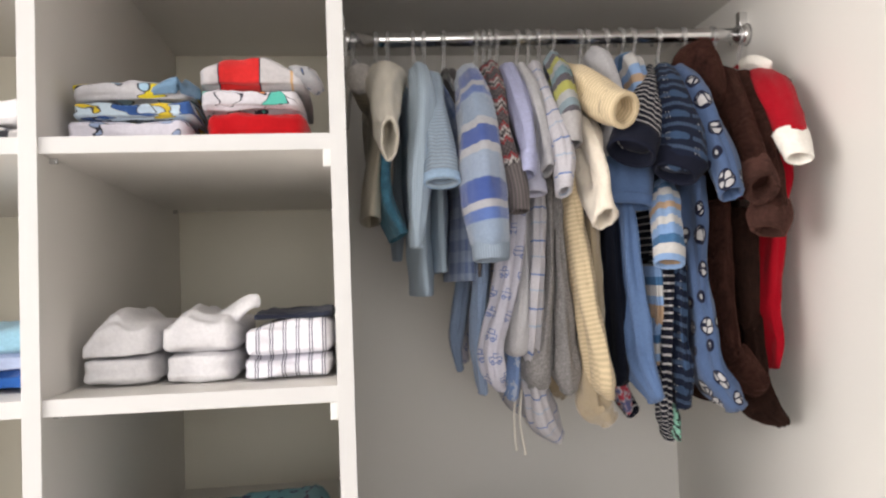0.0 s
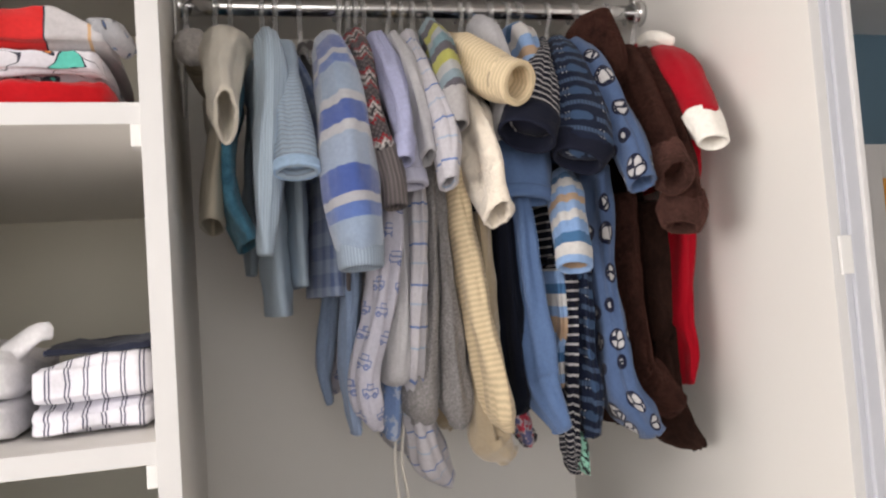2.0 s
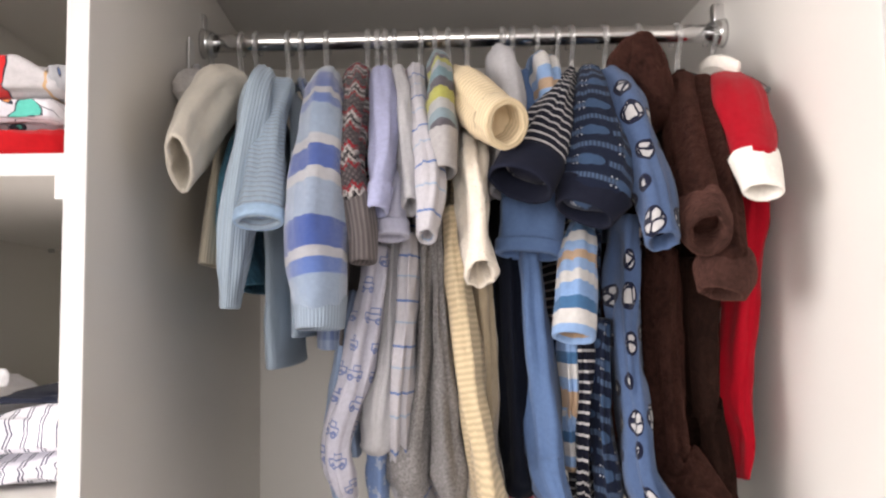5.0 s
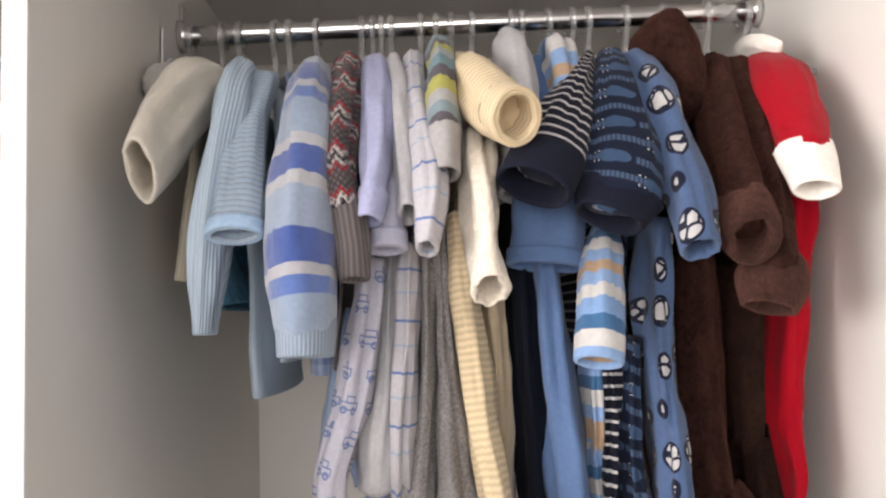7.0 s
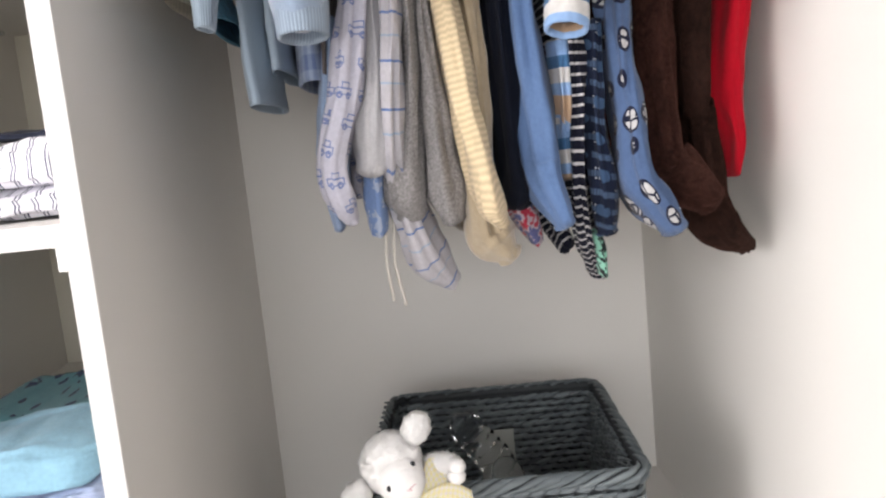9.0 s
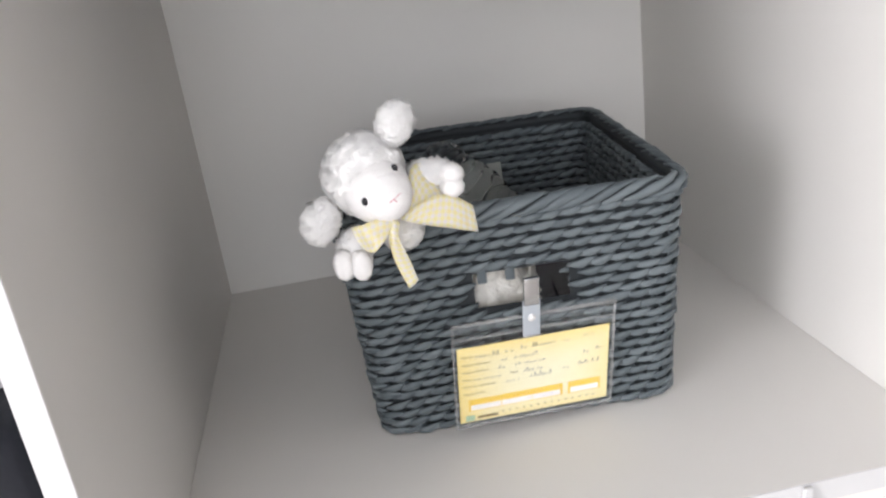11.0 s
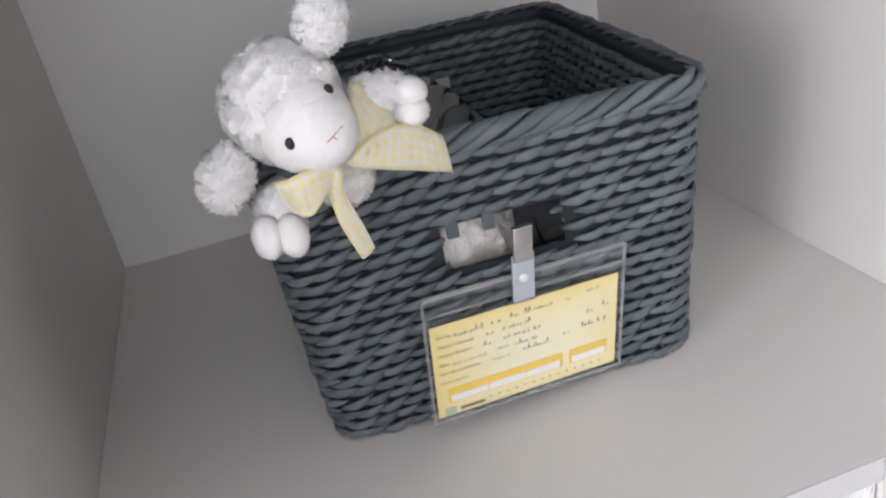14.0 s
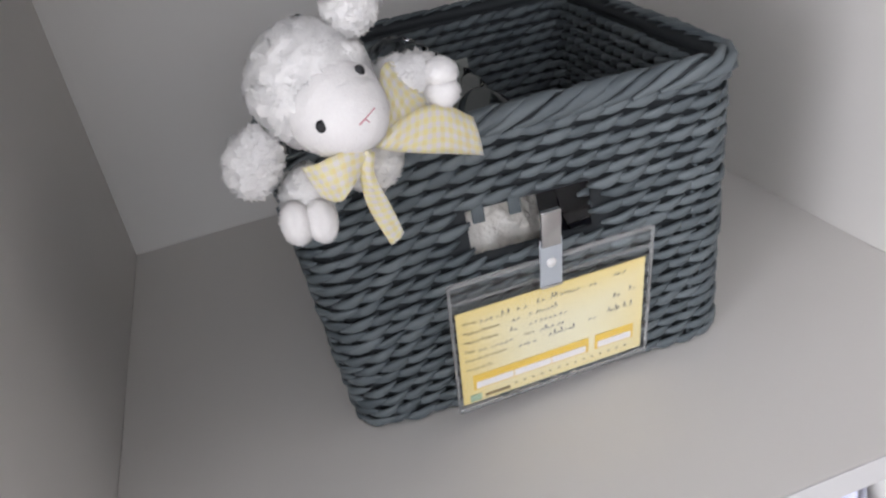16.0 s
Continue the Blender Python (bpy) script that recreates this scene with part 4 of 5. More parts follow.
tube(bm, [(-0.150, 0.12, S2 + 0.060, 0.014, 0.018), (-0.133, 0.11, S2 + 0.074, 0.010, 0.016), (-0.116, 0.10, S2 + 0.086, 0.006, 0.012), (-0.106, 0.098, S2 + 0.088, 0.004, 0.008)], 16, seed=13, wrinkle=0.003)
part("raised_sleeve", bm, WCOT, bpy.data.objects["folded_vest.003"])
folded("folded_shirt", "folded white shirt with double navy stripes", "shirt", BSTRIPE, -0.124, -0.0215, 0.065, 0.28, S2, S2 + 0.026, seed=14.2)
folded("folded_shirt", "folded white shirt with double navy stripes", "shirt", BSTRIPE, -0.126, -0.0205, 0.065, 0.28, S2 + 0.0265, S2 + 0.062, (-0.006, 0.0, 0.004, 0.006), seed=15.2)
folded("folded_trousers", "folded navy trousers on top of striped shirts", "trousers", NAVYF, -0.112, -0.0215, 0.085, 0.28, S2 + 0.066, S2 + 0.074, (-0.002, 0.0, 0.002), seed=16.2)
folded("folded_trousers", "folded cornflower blue trousers on the shelf", "trousers", MIDB, -0.160, -0.032, 0.03, 0.155, S3, S3 + 0.020, seed=17.1)
folded("folded_shirt", "folded pale lilac blue shirt in a stack", "shirt", PALEB, -0.162, -0.032, 0.03, 0.155, S3 + 0.0205, S3 + 0.036, seed=18.1)
folded("folded_shirt", "folded pale sky blue shirt on top of a stack", "shirt", SKY, -0.166, -0.036, 0.03, 0.155, S3 + 0.0365, S3 + 0.070, (0.0, 0.005, 0.006, 0.0), seed=19.1)
folded("folded_bodysuit", "folded teal bodysuit with navy print at the back", "bodysuit", TEALP, -0.23, -0.040, 0.16, 0.36, S3 + 0.0005, S3 + 0.058, (0.0, 0.0, 0.006, 0.014), seed=20.1)
folded("folded_bodysuit", "folded lilac printed bodysuit on the shelf", "bodysuit", WBIRD, -0.29, -0.172, 0.05, 0.155, S3, S3 + 0.060, seed=21.1)
folded("folded_trousers", "folded dark navy trousers at the bottom of a stack", "trousers", NAVYF, -0.29, -0.026, 0.05, 0.35, S4, S4 + 0.085, seed=22.1, layers=3)
folded("folded_trousers", "folded black trousers in a stack", "trousers", fabric("black folded cotton", (0.014, 0.015, 0.02), fuzz=0.1), -0.28, -0.028, 0.05, 0.35, S4 + 0.0855, S4 + 0.182, seed=23.1, layers=3)
folded("folded_shirt", "folded grey shirt on top of dark trousers", "shirt", GREYF, -0.20, -0.040, 0.07, 0.30, S4 + 0.1825, S4 + 0.226, (-0.006, 0.010, 0.014, 0.004), seed=24.1)
folded("folded_shirt", "folded white shirt with black print on the shelf", "shirt", fabric("white cotton with black print", print_cloth((0.62, 0.60, 0.60), [(0.04, 0.04, 0.05)], 34.0)), -0.50, -0.338, 0.07, 0.26, S1, S1 + 0.026, seed=25.1)
folded("folded_shirt", "folded white shirt on top of a printed one", "shirt", WCOT, -0.50, -0.338, 0.07, 0.26, S1 + 0.0265, S1 + 0.058, seed=26.1)
folded("folded_shirt", "folded royal blue shirt on the shelf", "shirt", ROYAL, -0.50, -0.335, 0.07, 0.26, S2, S2 + 0.022, seed=27.1)
folded("folded_shirt", "folded pale lilac blue shirt in a stack", "shirt", PALEB, -0.50, -0.335, 0.07, 0.26, S2 + 0.0225, S2 + 0.040, seed=28.1)
folded("folded_shirt", "folded pale sky blue shirt on top of a stack", "shirt", SKY, -0.50, -0.337, 0.07, 0.26, S2 + 0.0405, S2 + 0.070, seed=29.1)

# ---- drawer under the hanging space ----
drawer = tagged(new("drawer"), "white drawer with a clear glass front below the hanging space", "drawer")
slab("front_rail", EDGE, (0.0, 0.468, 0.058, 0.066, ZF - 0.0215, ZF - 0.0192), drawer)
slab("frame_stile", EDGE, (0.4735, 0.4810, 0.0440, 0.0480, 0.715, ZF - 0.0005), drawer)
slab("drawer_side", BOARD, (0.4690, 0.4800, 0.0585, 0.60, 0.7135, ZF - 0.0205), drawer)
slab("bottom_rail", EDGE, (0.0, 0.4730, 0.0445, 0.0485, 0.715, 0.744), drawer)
p = slab("glass_front", GLASS, (0.0, 0.472, 0.054, 0.0575, 0.7445, ZF - 0.0225), drawer, bevel=0.0)
p.visible_shadow = False
slab("drawer_floor", BOARD, (0.0, 0.476, 0.067, 0.62, 0.703, 0.713), drawer)
structure(slab("filler_panel", BOARD, (0.482, W, 0.050, 0.066, 0.06, ZF - 0.0195)), "white filler panel beside the drawer", "panel")
structure(slab("lower_panel", BOARD, (0.0, 0.476, 0.050, 0.066, 0.06, 0.700)), "white lower cupboard front", "panel")
GREYL = fabric("grey lilac cotton", (0.46, 0.46, 0.54), bright=0.70)
LILACW = fabric("lilac white cotton", (0.66, 0.66, 0.86), bright=0.74)
for i, (x, mm, y) in enumerate(((0.330, GREYL, 0.004), (0.347, LILACW, 0.0), (0.364, GREYL, 0.006), (0.381, LILACW, 0.0), (0.398, GREYL, 0.006), (0.415, LILACW, 0.0), (0.431, GREYL, 0.007), (0.446, LILACW, 0.0), (0.459, GREYL, 0.006))):
    bm = bmesh.new()
    tube(bm, [(x, 0.131 + y, 0.7135, 0.0072, 0.065), (x, 0.129 + y, 0.735, 0.0076, 0.065), (x + 0.001, 0.128 + y, 0.766 + 0.004 * (i % 2), 0.0070, 0.062)], 24, wrinkle=0.0012, seed=40 + i, round_start=False)
    tagged(part("rolled_cloth", bm, mm), "rolled cotton cloth standing in the drawer", "cloth", "rolled cloths in the drawer")

# ---- beyond the wardrobe ----
structure(slab("wall_return", WALLW, (0.60, 0.70, 0.80, 2.36, 0.0, 2.52)), "white wall beside the wardrobe", "wall")
cab = tagged(new("tall_cabinet"), "tall white cabinet with an orange open niche", "cabinet")
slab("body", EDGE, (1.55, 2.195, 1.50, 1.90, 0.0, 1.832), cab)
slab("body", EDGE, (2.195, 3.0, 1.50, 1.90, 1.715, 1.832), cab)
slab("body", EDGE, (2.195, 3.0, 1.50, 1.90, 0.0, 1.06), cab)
slab("niche_side", ORANGE, (2.195, 2.225, 1.497, 1.89, 1.06, 1.715), cab, "orange niche frame")
slab("niche_top", ORANGE, (2.225, 3.0, 1.497, 1.89, 1.69, 1.715), cab, "orange niche frame")
slab("niche_shelf", ORANGE, (2.225, 3.0, 1.499, 1.89, 1.375, 1.40), cab, "orange niche shelf")
slab("niche_back", ORANGE, (2.225, 3.0, 1.88, 1.90, 1.06, 1.69), cab, "orange niche back")
b = slab("storage_box", BLACK, (1.98, 2.19, 1.56, 1.80, 1.8322, 1.945), None, bevel=0.006)
tagged(b, "black storage box on top of the white cabinet", "box")
bm = bmesh.new()
tube(bm, [(2.04, 1.68, 1.962, 0.05, 0.03), (2.09, 1.68, 1.975, 0.06, 0.035), (2.15, 1.68, 1.965, 0.045, 0.025)], 20, wrinkle=0.006, seed=50)
tagged(part("soft_toy", bm, CREAM), "pale soft toy lying on a black box", "toy")

# ---- wicker basket ----
m = Mat("grey painted wicker", 0.55)
k = m.random() * 0.5 + m.noise(55.0, 3) * 0.5
m.colour(m.mix(k, (0.052, 0.066, 0.074), (0.170, 0.195, 0.205)))
WICKER = m.bump(m.noise(180.0, 3), 0.35, 0.001).m
m = Mat("grey painted wicker inside", 0.6)
k = m.island() * 0.5 + m.noise(55.0, 3) * 0.5
m.colour(m.mix(k, (0.052, 0.066, 0.074), (0.170, 0.195, 0.205)))
WICKERJ = m.bump(m.noise(180.0, 3), 0.35, 0.001).m
# near-black: shade in the gaps and inside is put into the colour
WICKERSHADE = painted("wicker with shade in its colour", (0.022, 0.026, 0.029), 0.7, 90.0, 0.2)

BC, BROT, BH = Vector((0.321, 0.359, ZF)), radians(-5), 0.203
B0, B1 = (0.133, 0.146), (0.1445, 0.154)       # half width and depth at the base and at the rim
basket = new("wicker_basket")
basket.matrix_basis = Matrix.Translation(BC) @ Euler((0, 0, BROT)).to_matrix().to_4x4()
tagged(basket, "dark grey woven wicker basket with a handle opening", "basket")
HOLE = (-0.038, 0.043, 0.113, 0.152)          # opening in the front: from, to, bottom, top


RR = 0.020                                     # radius of its upright corners


def ring_point(d, z, out=0.0):
    """A place on the tapered wall, d from 0 to 1 round from the middle of the front, at height z, with the way it runs and the way out."""
    f = z / BH
    hw, hd = B0[0] + (B1[0] - B0[0]) * f, B0[1] + (B1[1] - B0[1]) * f
    runs = [2 * (hw - RR), RR * math.pi / 2, 2 * (hd - RR), RR * math.pi / 2] * 2
    d = ((d % 1.0) * sum(runs) + (hw - RR)) % sum(runs)
    p, ang = Vector((-(hw - RR), -hd, 0)), 0.0
    for i, run in enumerate(runs):
        step = min(d, run)
        if i % 2 == 0:
            p = p + Vector((math.cos(ang), math.sin(ang), 0)) * step
        else:
            c = p + Vector((-math.sin(ang), math.cos(ang), 0)) * RR
            ang += step / RR
            p = c + Vector((math.sin(ang), -math.cos(ang), 0)) * RR
        d -= run
        if d <= 0:
            break
    t = Vector((math.cos(ang), math.sin(ang), 0))
    o = Vector((t.y, -t.x, 0))
    return p + Vector((0, 0, z)) + o * out, t, o


def in_hole(p, grow):
    return p.y < -0.1 and HOLE[0] - grow < p.x < HOLE[1] + grow and HOLE[2] - grow * 0.4 < p.z < HOLE[3] + grow * 0.4


def strand_mesh(seed, length=0.034, wide=0.0062, flip=False):
    """One visible length of a woven strand: a leaf-shaped strip that swells outwards and rises along its run."""
    rnd = random.Random(seed)
    bm = bmesh.new()
    rings, n = [], 7
    for i in range(n):
        f = i / (n - 1)
        s = (f - 0.5) * length
        bulge = math.sin(math.pi * f)
        c = Vector((s, 0.0010 - 0.0046 * bulge, (f - 0.5) * 0.0044 + rnd.uniform(-0.0003, 0.0003)))
        h = wide * (0.22 + 0.78 * bulge ** 0.8)
        ring = [(0, -0.0006, h), (0, -0.0021, h * 0.72), (0, -0.0023, -h * 0.62), (0, -0.0004, -h), (0, 0.0016, 0)]
        rings.append([bm.verts.new(c + Vector(r)) for r in ring])
    for a, b in zip(rings, rings[1:]):
        for j in range(5):
            bm.faces.new((a[j], a[(j + 1) % 5], b[(j + 1) % 5], b[j]))
    bm.faces.new(rings[0])
    bm.faces.new(rings[-1])
    bmesh.ops.recalc_face_normals(bm, faces=bm.faces)
    for f in bm.faces:
        f.smooth = True
    me = bpy.data.meshes.new("strand")
    bm.to_mesh(me)
    bm.free()
    me.materials.append(WICKER)
    return me


# added dark sheet for the shade behind the weave, left open at the handle opening
bm = bmesh.new()
NR, NZ = 150, 30
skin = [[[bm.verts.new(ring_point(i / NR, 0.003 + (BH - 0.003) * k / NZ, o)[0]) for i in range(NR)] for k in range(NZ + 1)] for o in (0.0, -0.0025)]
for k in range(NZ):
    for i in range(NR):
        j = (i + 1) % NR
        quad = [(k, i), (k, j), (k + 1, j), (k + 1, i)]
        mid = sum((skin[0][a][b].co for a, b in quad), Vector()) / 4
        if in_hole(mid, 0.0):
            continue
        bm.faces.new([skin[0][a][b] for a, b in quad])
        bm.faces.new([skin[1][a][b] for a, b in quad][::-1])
part("inner_wall", bm, WICKERSHADE, None, smooth=False).parent = basket
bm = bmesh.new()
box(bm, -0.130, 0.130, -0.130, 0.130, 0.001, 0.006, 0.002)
part("base", bm, WICKERSHADE, None, smooth=False).parent = basket

models = [strand_mesh(i, 0.0245 + 0.0010 * i, 0.0035 + 0.0002 * i) for i in range(4)]
ROWS_UP, ROUND = 21, 70
rnd = random.Random(7)


def strand_pose(d, z, inward):
    p, t, o = ring_point(d, z, -0.0025 if inward else 0.0)
    up = (ring_point(d, z + 0.004)[0] - ring_point(d, z)[0]).normalized()
    x, y = (t, up.cross(t).normalized())
    if inward:
        x, y = -x, -y
    mm = Matrix((x, y, up)).transposed().to_4x4()
    return Matrix.Translation(p) @ mm @ Euler((0, radians(rnd.uniform(-3, 3)), 0)).to_matrix().to_4x4() @ Matrix.Diagonal((1, rnd.uniform(0.85, 1.25), rnd.uniform(0.9, 1.1), 1))


joined = {}
for inward in (False, True):
    for r in range(ROWS_UP):
        z = 0.006 + (BH - 0.014) * r / (ROWS_UP - 1)
        for i in range(ROUND):
            d = (i + (0.5 if r % 2 else 0.0) + rnd.uniform(-0.06, 0.06)) / ROUND
            p, t, o = ring_point(d, z)
            mm = strand_pose(d, z + rnd.uniform(-0.0007, 0.0007), inward)
            me = rnd.choice(models)
            if in_hole(p, 0.006):
                continue
            if not inward and o.y < -0.95:
                ob = new("strand", me)
                ob.parent = basket
                ob.matrix_basis = mm
            else:
                joined.setdefault((int(d * 4 + 0.5) % 4, inward), []).append((me, mm))
for (side, inward), items in joined.items():
    vs, fs = [], []
    for me, mm in items:
        k = len(vs)
        vs += [mm @ v.co for v in me.vertices]
        fs += [[k + i for i in p.vertices] for p in me.polygons]
    me = bpy.data.meshes.new("weave")
    me.from_pydata(vs, [], fs)
    me.polygons.foreach_set("use_smooth", [True] * len(me.polygons))
    me.materials.append(WICKERJ)
    ob = new("weave", me)
    ob.parent = basket
    tagged(ob, kind="stuff")
# stakes over the handle opening
for s in (-0.030, -0.006):
    bm = bmesh.new()
    p = Vector((s, -(B0[1] + (B1[1] - B0[1]) * HOLE[3] / BH) - 0.001, HOLE[3] - 0.004))
    box(bm, p.x - 0.004, p.x + 0.004, p.y - 0.002, p.y + 0.002, p.z - 0.007, p.z + 0.009, 0.001)
    part("stake", bm, WICKER, None).parent = basket


# plaited rim: a core and long strands wrapped slantwise over it
def rim_point(d):
    p, t, o = ring_point(d / rim_len, BH, 0.001)
    return p + Vector((0, 0, 0.002)), t


rim_len = 4 * (B1[0] + B1[1]) - RR * (8 - 2 * math.pi)
bm = bmesh.new()
loop = [rim_point(rim_len * i / 90)[0] for i in range(91)]
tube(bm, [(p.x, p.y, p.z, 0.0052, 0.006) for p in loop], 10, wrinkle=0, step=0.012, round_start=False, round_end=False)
part("rim_core", bm, WICKERSHADE, None).parent = basket
n_rim = int(rim_len / 0.019)
for i in range(n_rim):
    d0 = rim_len * i / n_rim
    rows, wob = [], rnd.uniform(-12, 12)
    for k in range(7):
        f = k / 6
        p, t = rim_point(d0 + f * 0.058)
        a = radians(-70 + f * 205 + wob)
        o = Vector((t.y, -t.x, 0))
        q = p + o * (0.0064 * math.cos(a)) + Vector((0, 0, 0.0080 * math.sin(a)))
        w = 0.35 + 0.65 * math.sin(math.pi * min(1, f * 0.9 + 0.1))
        rows.append((q.x, q.y, q.z, 0.0046 * w + rnd.uniform(-0.0010, 0.0008), 0.0023 * w))
    bm = bmesh.new()
    tube(bm, rows, 8, wrinkle=0.0008, seed=i, step=0.010)
    part("rim_strand", bm, WICKER, None).parent = basket

# ---- what lies in the basket ----
m = Mat("thin clear plastic", 0.06)
m.colour((0.95, 0.96, 0.97))
m.b.inputs["Transmission Weight"].default_value = 1.0
m.b.inputs["IOR"].default_value = 1.09
m.b.inputs["Specular IOR Level"].default_value = 1.0
THINCLEAR = m.m
m = Mat("ivory satin", 0.32)
m.colour(m.mix(m.noise(30.0), (0.80, 0.75, 0.66), (0.88, 0.85, 0.79)))
SATIN = m.bump(m.noise(60.0, 3) + m.noise(170.0, 2) * 0.4, 0.8, 0.006).m
bm = bmesh.new()
bmesh.ops.create_icosphere(bm, subdivisions=5, radius=1.0)
for v in bm.verts:
    d = 1 + 0.28 * noise.noise(v.co * 2.3) + 0.26 * abs(noise.noise(v.co * 4.5)) + 0.10 * abs(noise.noise(v.co * 10.0))
    v.co = Vector((0.290, 0.262, 0.905)) + Vector((v.co.x * 0.042, v.co.y * 0.030, v.co.z * 0.048)) * d
tagged(part("satin_pouch", bm, SATIN), "crumpled ivory satin pouch inside the basket", "pouch")
bm = bmesh.new()
tube(bm, [(0.335, 0.27, 0.81, 0.022, 0.02), (0.338, 0.262, 0.87, 0.024, 0.02), (0.335, 0.258, 0.93, 0.014, 0.016)], 20, wrinkle=0.004, seed=61)
tagged(part("plastic_wrapper", bm, THINCLEAR), "crumpled clear plastic wrapper inside the basket", "wrapper")
bottle = tagged(new("clear_bottle"), "clear ribbed plastic bottle lying inside the basket", "bottle")
rows = []
for i in range(25):
    f = i / 24
    q = Vector((0.2760, 0.4000, 1.0110)).lerp(Vector((0.3130, 0.3150, 0.9840)), f)
    r = (0.0205 + 0.0016 * math.sin(i * 1.57)) * min(1.0, 0.55 + f * 4.0)
    rows.append((q.x, q.y, q.z, r, r))
bm = bmesh.new()
tube(bm, rows, 26, wrinkle=0, step=0.0028)
part("body", bm, THINCLEAR, bottle)
q, d = Vector((0.3130, 0.3150, 0.9840)), (Vector((0.3130, 0.3150, 0.9840)) - Vector((0.2760, 0.4000, 1.0110))).normalized()
bm = bmesh.new()
tube(bm, [(*(q + d * k), 0.0165, 0.0165) for k in (0.014, 0.020, 0.028)], 26, wrinkle=0)
part("cap", bm, THINCLEAR, bottle, "clear ridged cap")
bm = bmesh.new()
box(bm, 0.31, 0.44, 0.33, 0.46, 0.865, 0.878, 0.003)
bmesh.ops.rotate(bm, verts=bm.verts, cent=(0.37, 0.4, 0.87), matrix=Euler((radians(14), radians(-4), radians(-6))).to_matrix())
tagged(part("clear_package", bm, CLEAR), "flat clear plastic package inside the basket", "package")
bm = bmesh.new()
box(bm, 0.300, 0.345, 0.398, 0.400, 0.90, 0.992, 0.0005)
tagged(part("grey_card", bm, painted("grey card", (0.25, 0.26, 0.24), 0.7)), "plain grey card standing inside the basket", "card")
bm = bmesh.new()
box(bm, 0.20, 0.44, 0.25, 0.47, 0.8075, 0.850, 0.012)
tagged(part("folded_blanket", bm, NAVYF), "dark folded blanket at the bottom of the basket", "blanket")

# ---- name card in a clear holder, clipped to the basket ----
CM = Matrix.Translation((0.3105, 0.1905, 0.8555)) @ Euler((radians(7), radians(2.6), radians(2.5))).to_matrix().to_4x4()
holder = new("card_holder")
holder.matrix_basis = CM
tagged(holder, "clear plastic badge holder with a yellow card and clip", "card holder")


def flat(name, material, x0, x1, z0, z1, y, t=0.0005, label="", bevel=0.0):
    ob = part(name, box(bmesh.new(), x0, x1, y, y + t, z0, z1, bevel), material, None, label, smooth=False)
    ob.parent = holder
    return ob


m = Mat("yellow printed card", 0.5)
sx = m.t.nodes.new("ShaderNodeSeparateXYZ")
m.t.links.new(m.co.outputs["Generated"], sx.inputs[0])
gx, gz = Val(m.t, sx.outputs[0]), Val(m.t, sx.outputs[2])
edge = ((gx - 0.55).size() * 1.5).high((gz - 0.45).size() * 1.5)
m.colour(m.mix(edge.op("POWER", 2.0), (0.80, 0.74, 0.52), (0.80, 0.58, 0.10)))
YCARD = m.m
YBAR = painted("deep yellow ink", (0.80, 0.54, 0.08), 0.5)
INK = painted("blue-grey pen ink", (0.06, 0.06, 0.12), 0.6)
PRINT = painted("brown print ink", (0.20, 0.14, 0.05), 0.6)
PAPER = painted("white paper", (0.80, 0.76, 0.74), 0.6)
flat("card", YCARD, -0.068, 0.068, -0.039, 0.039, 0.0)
flat("yellow_band", YBAR, -0.060, 0.026, -0.0275, -0.0150, -0.0006, 0.0005, bevel=0.0002)
flat("yellow_band", YBAR, 0.031, 0.061, -0.0275, -0.0150, -0.0006, 0.0005, bevel=0.0002)
for a, b in ((-0.058, -0.031), (-0.0302, -0.003), (-0.0022, 0.0235), (0.033, 0.059)):
    flat("white_field", PAPER, a, b, -0.0262, -0.0208, -0.0012, 0.0005)
flat("printed_mark", fabric("pale green ink", (0.45, 0.60, 0.42)), -0.063, -0.055, -0.0375, -0.0320, -0.0006)
flat("printed_bar", PRINT, -0.052, -0.034, -0.0362, -0.0340, -0.0006)


def words(text, x, z, size):
    cu = bpy.data.curves.new("printed_words", "FONT")
    cu.body, cu.size = text, size
    ob = new("printed_words", cu)
    me = bpy.data.meshes.new_from_object(ob)
    bpy.data.objects.remove(ob)
    me.materials.clear()
    me.materials.append(PRINT)
    ob = new("printed_words", me)
    ob.parent = holder
    ob.matrix_basis = Matrix.Translation((x, -0.0004, z)) @ Euler((radians(90), 0, 0)).to_matrix().to_4x4()


for text, x, z in (("RN de", -0.064, 0.0285), ("Médico Obstetra", -0.064, 0.0205), ("Médico Pediatra", -0.064, 0.0130), ("Data", -0.064, 0.0055), ("Hora", -0.022, 0.0055), ("Peso de nascimento", -0.064, -0.0020), ("Nome do Pai", -0.064, -0.0100)):
    words(text, x, z, 0.0036)
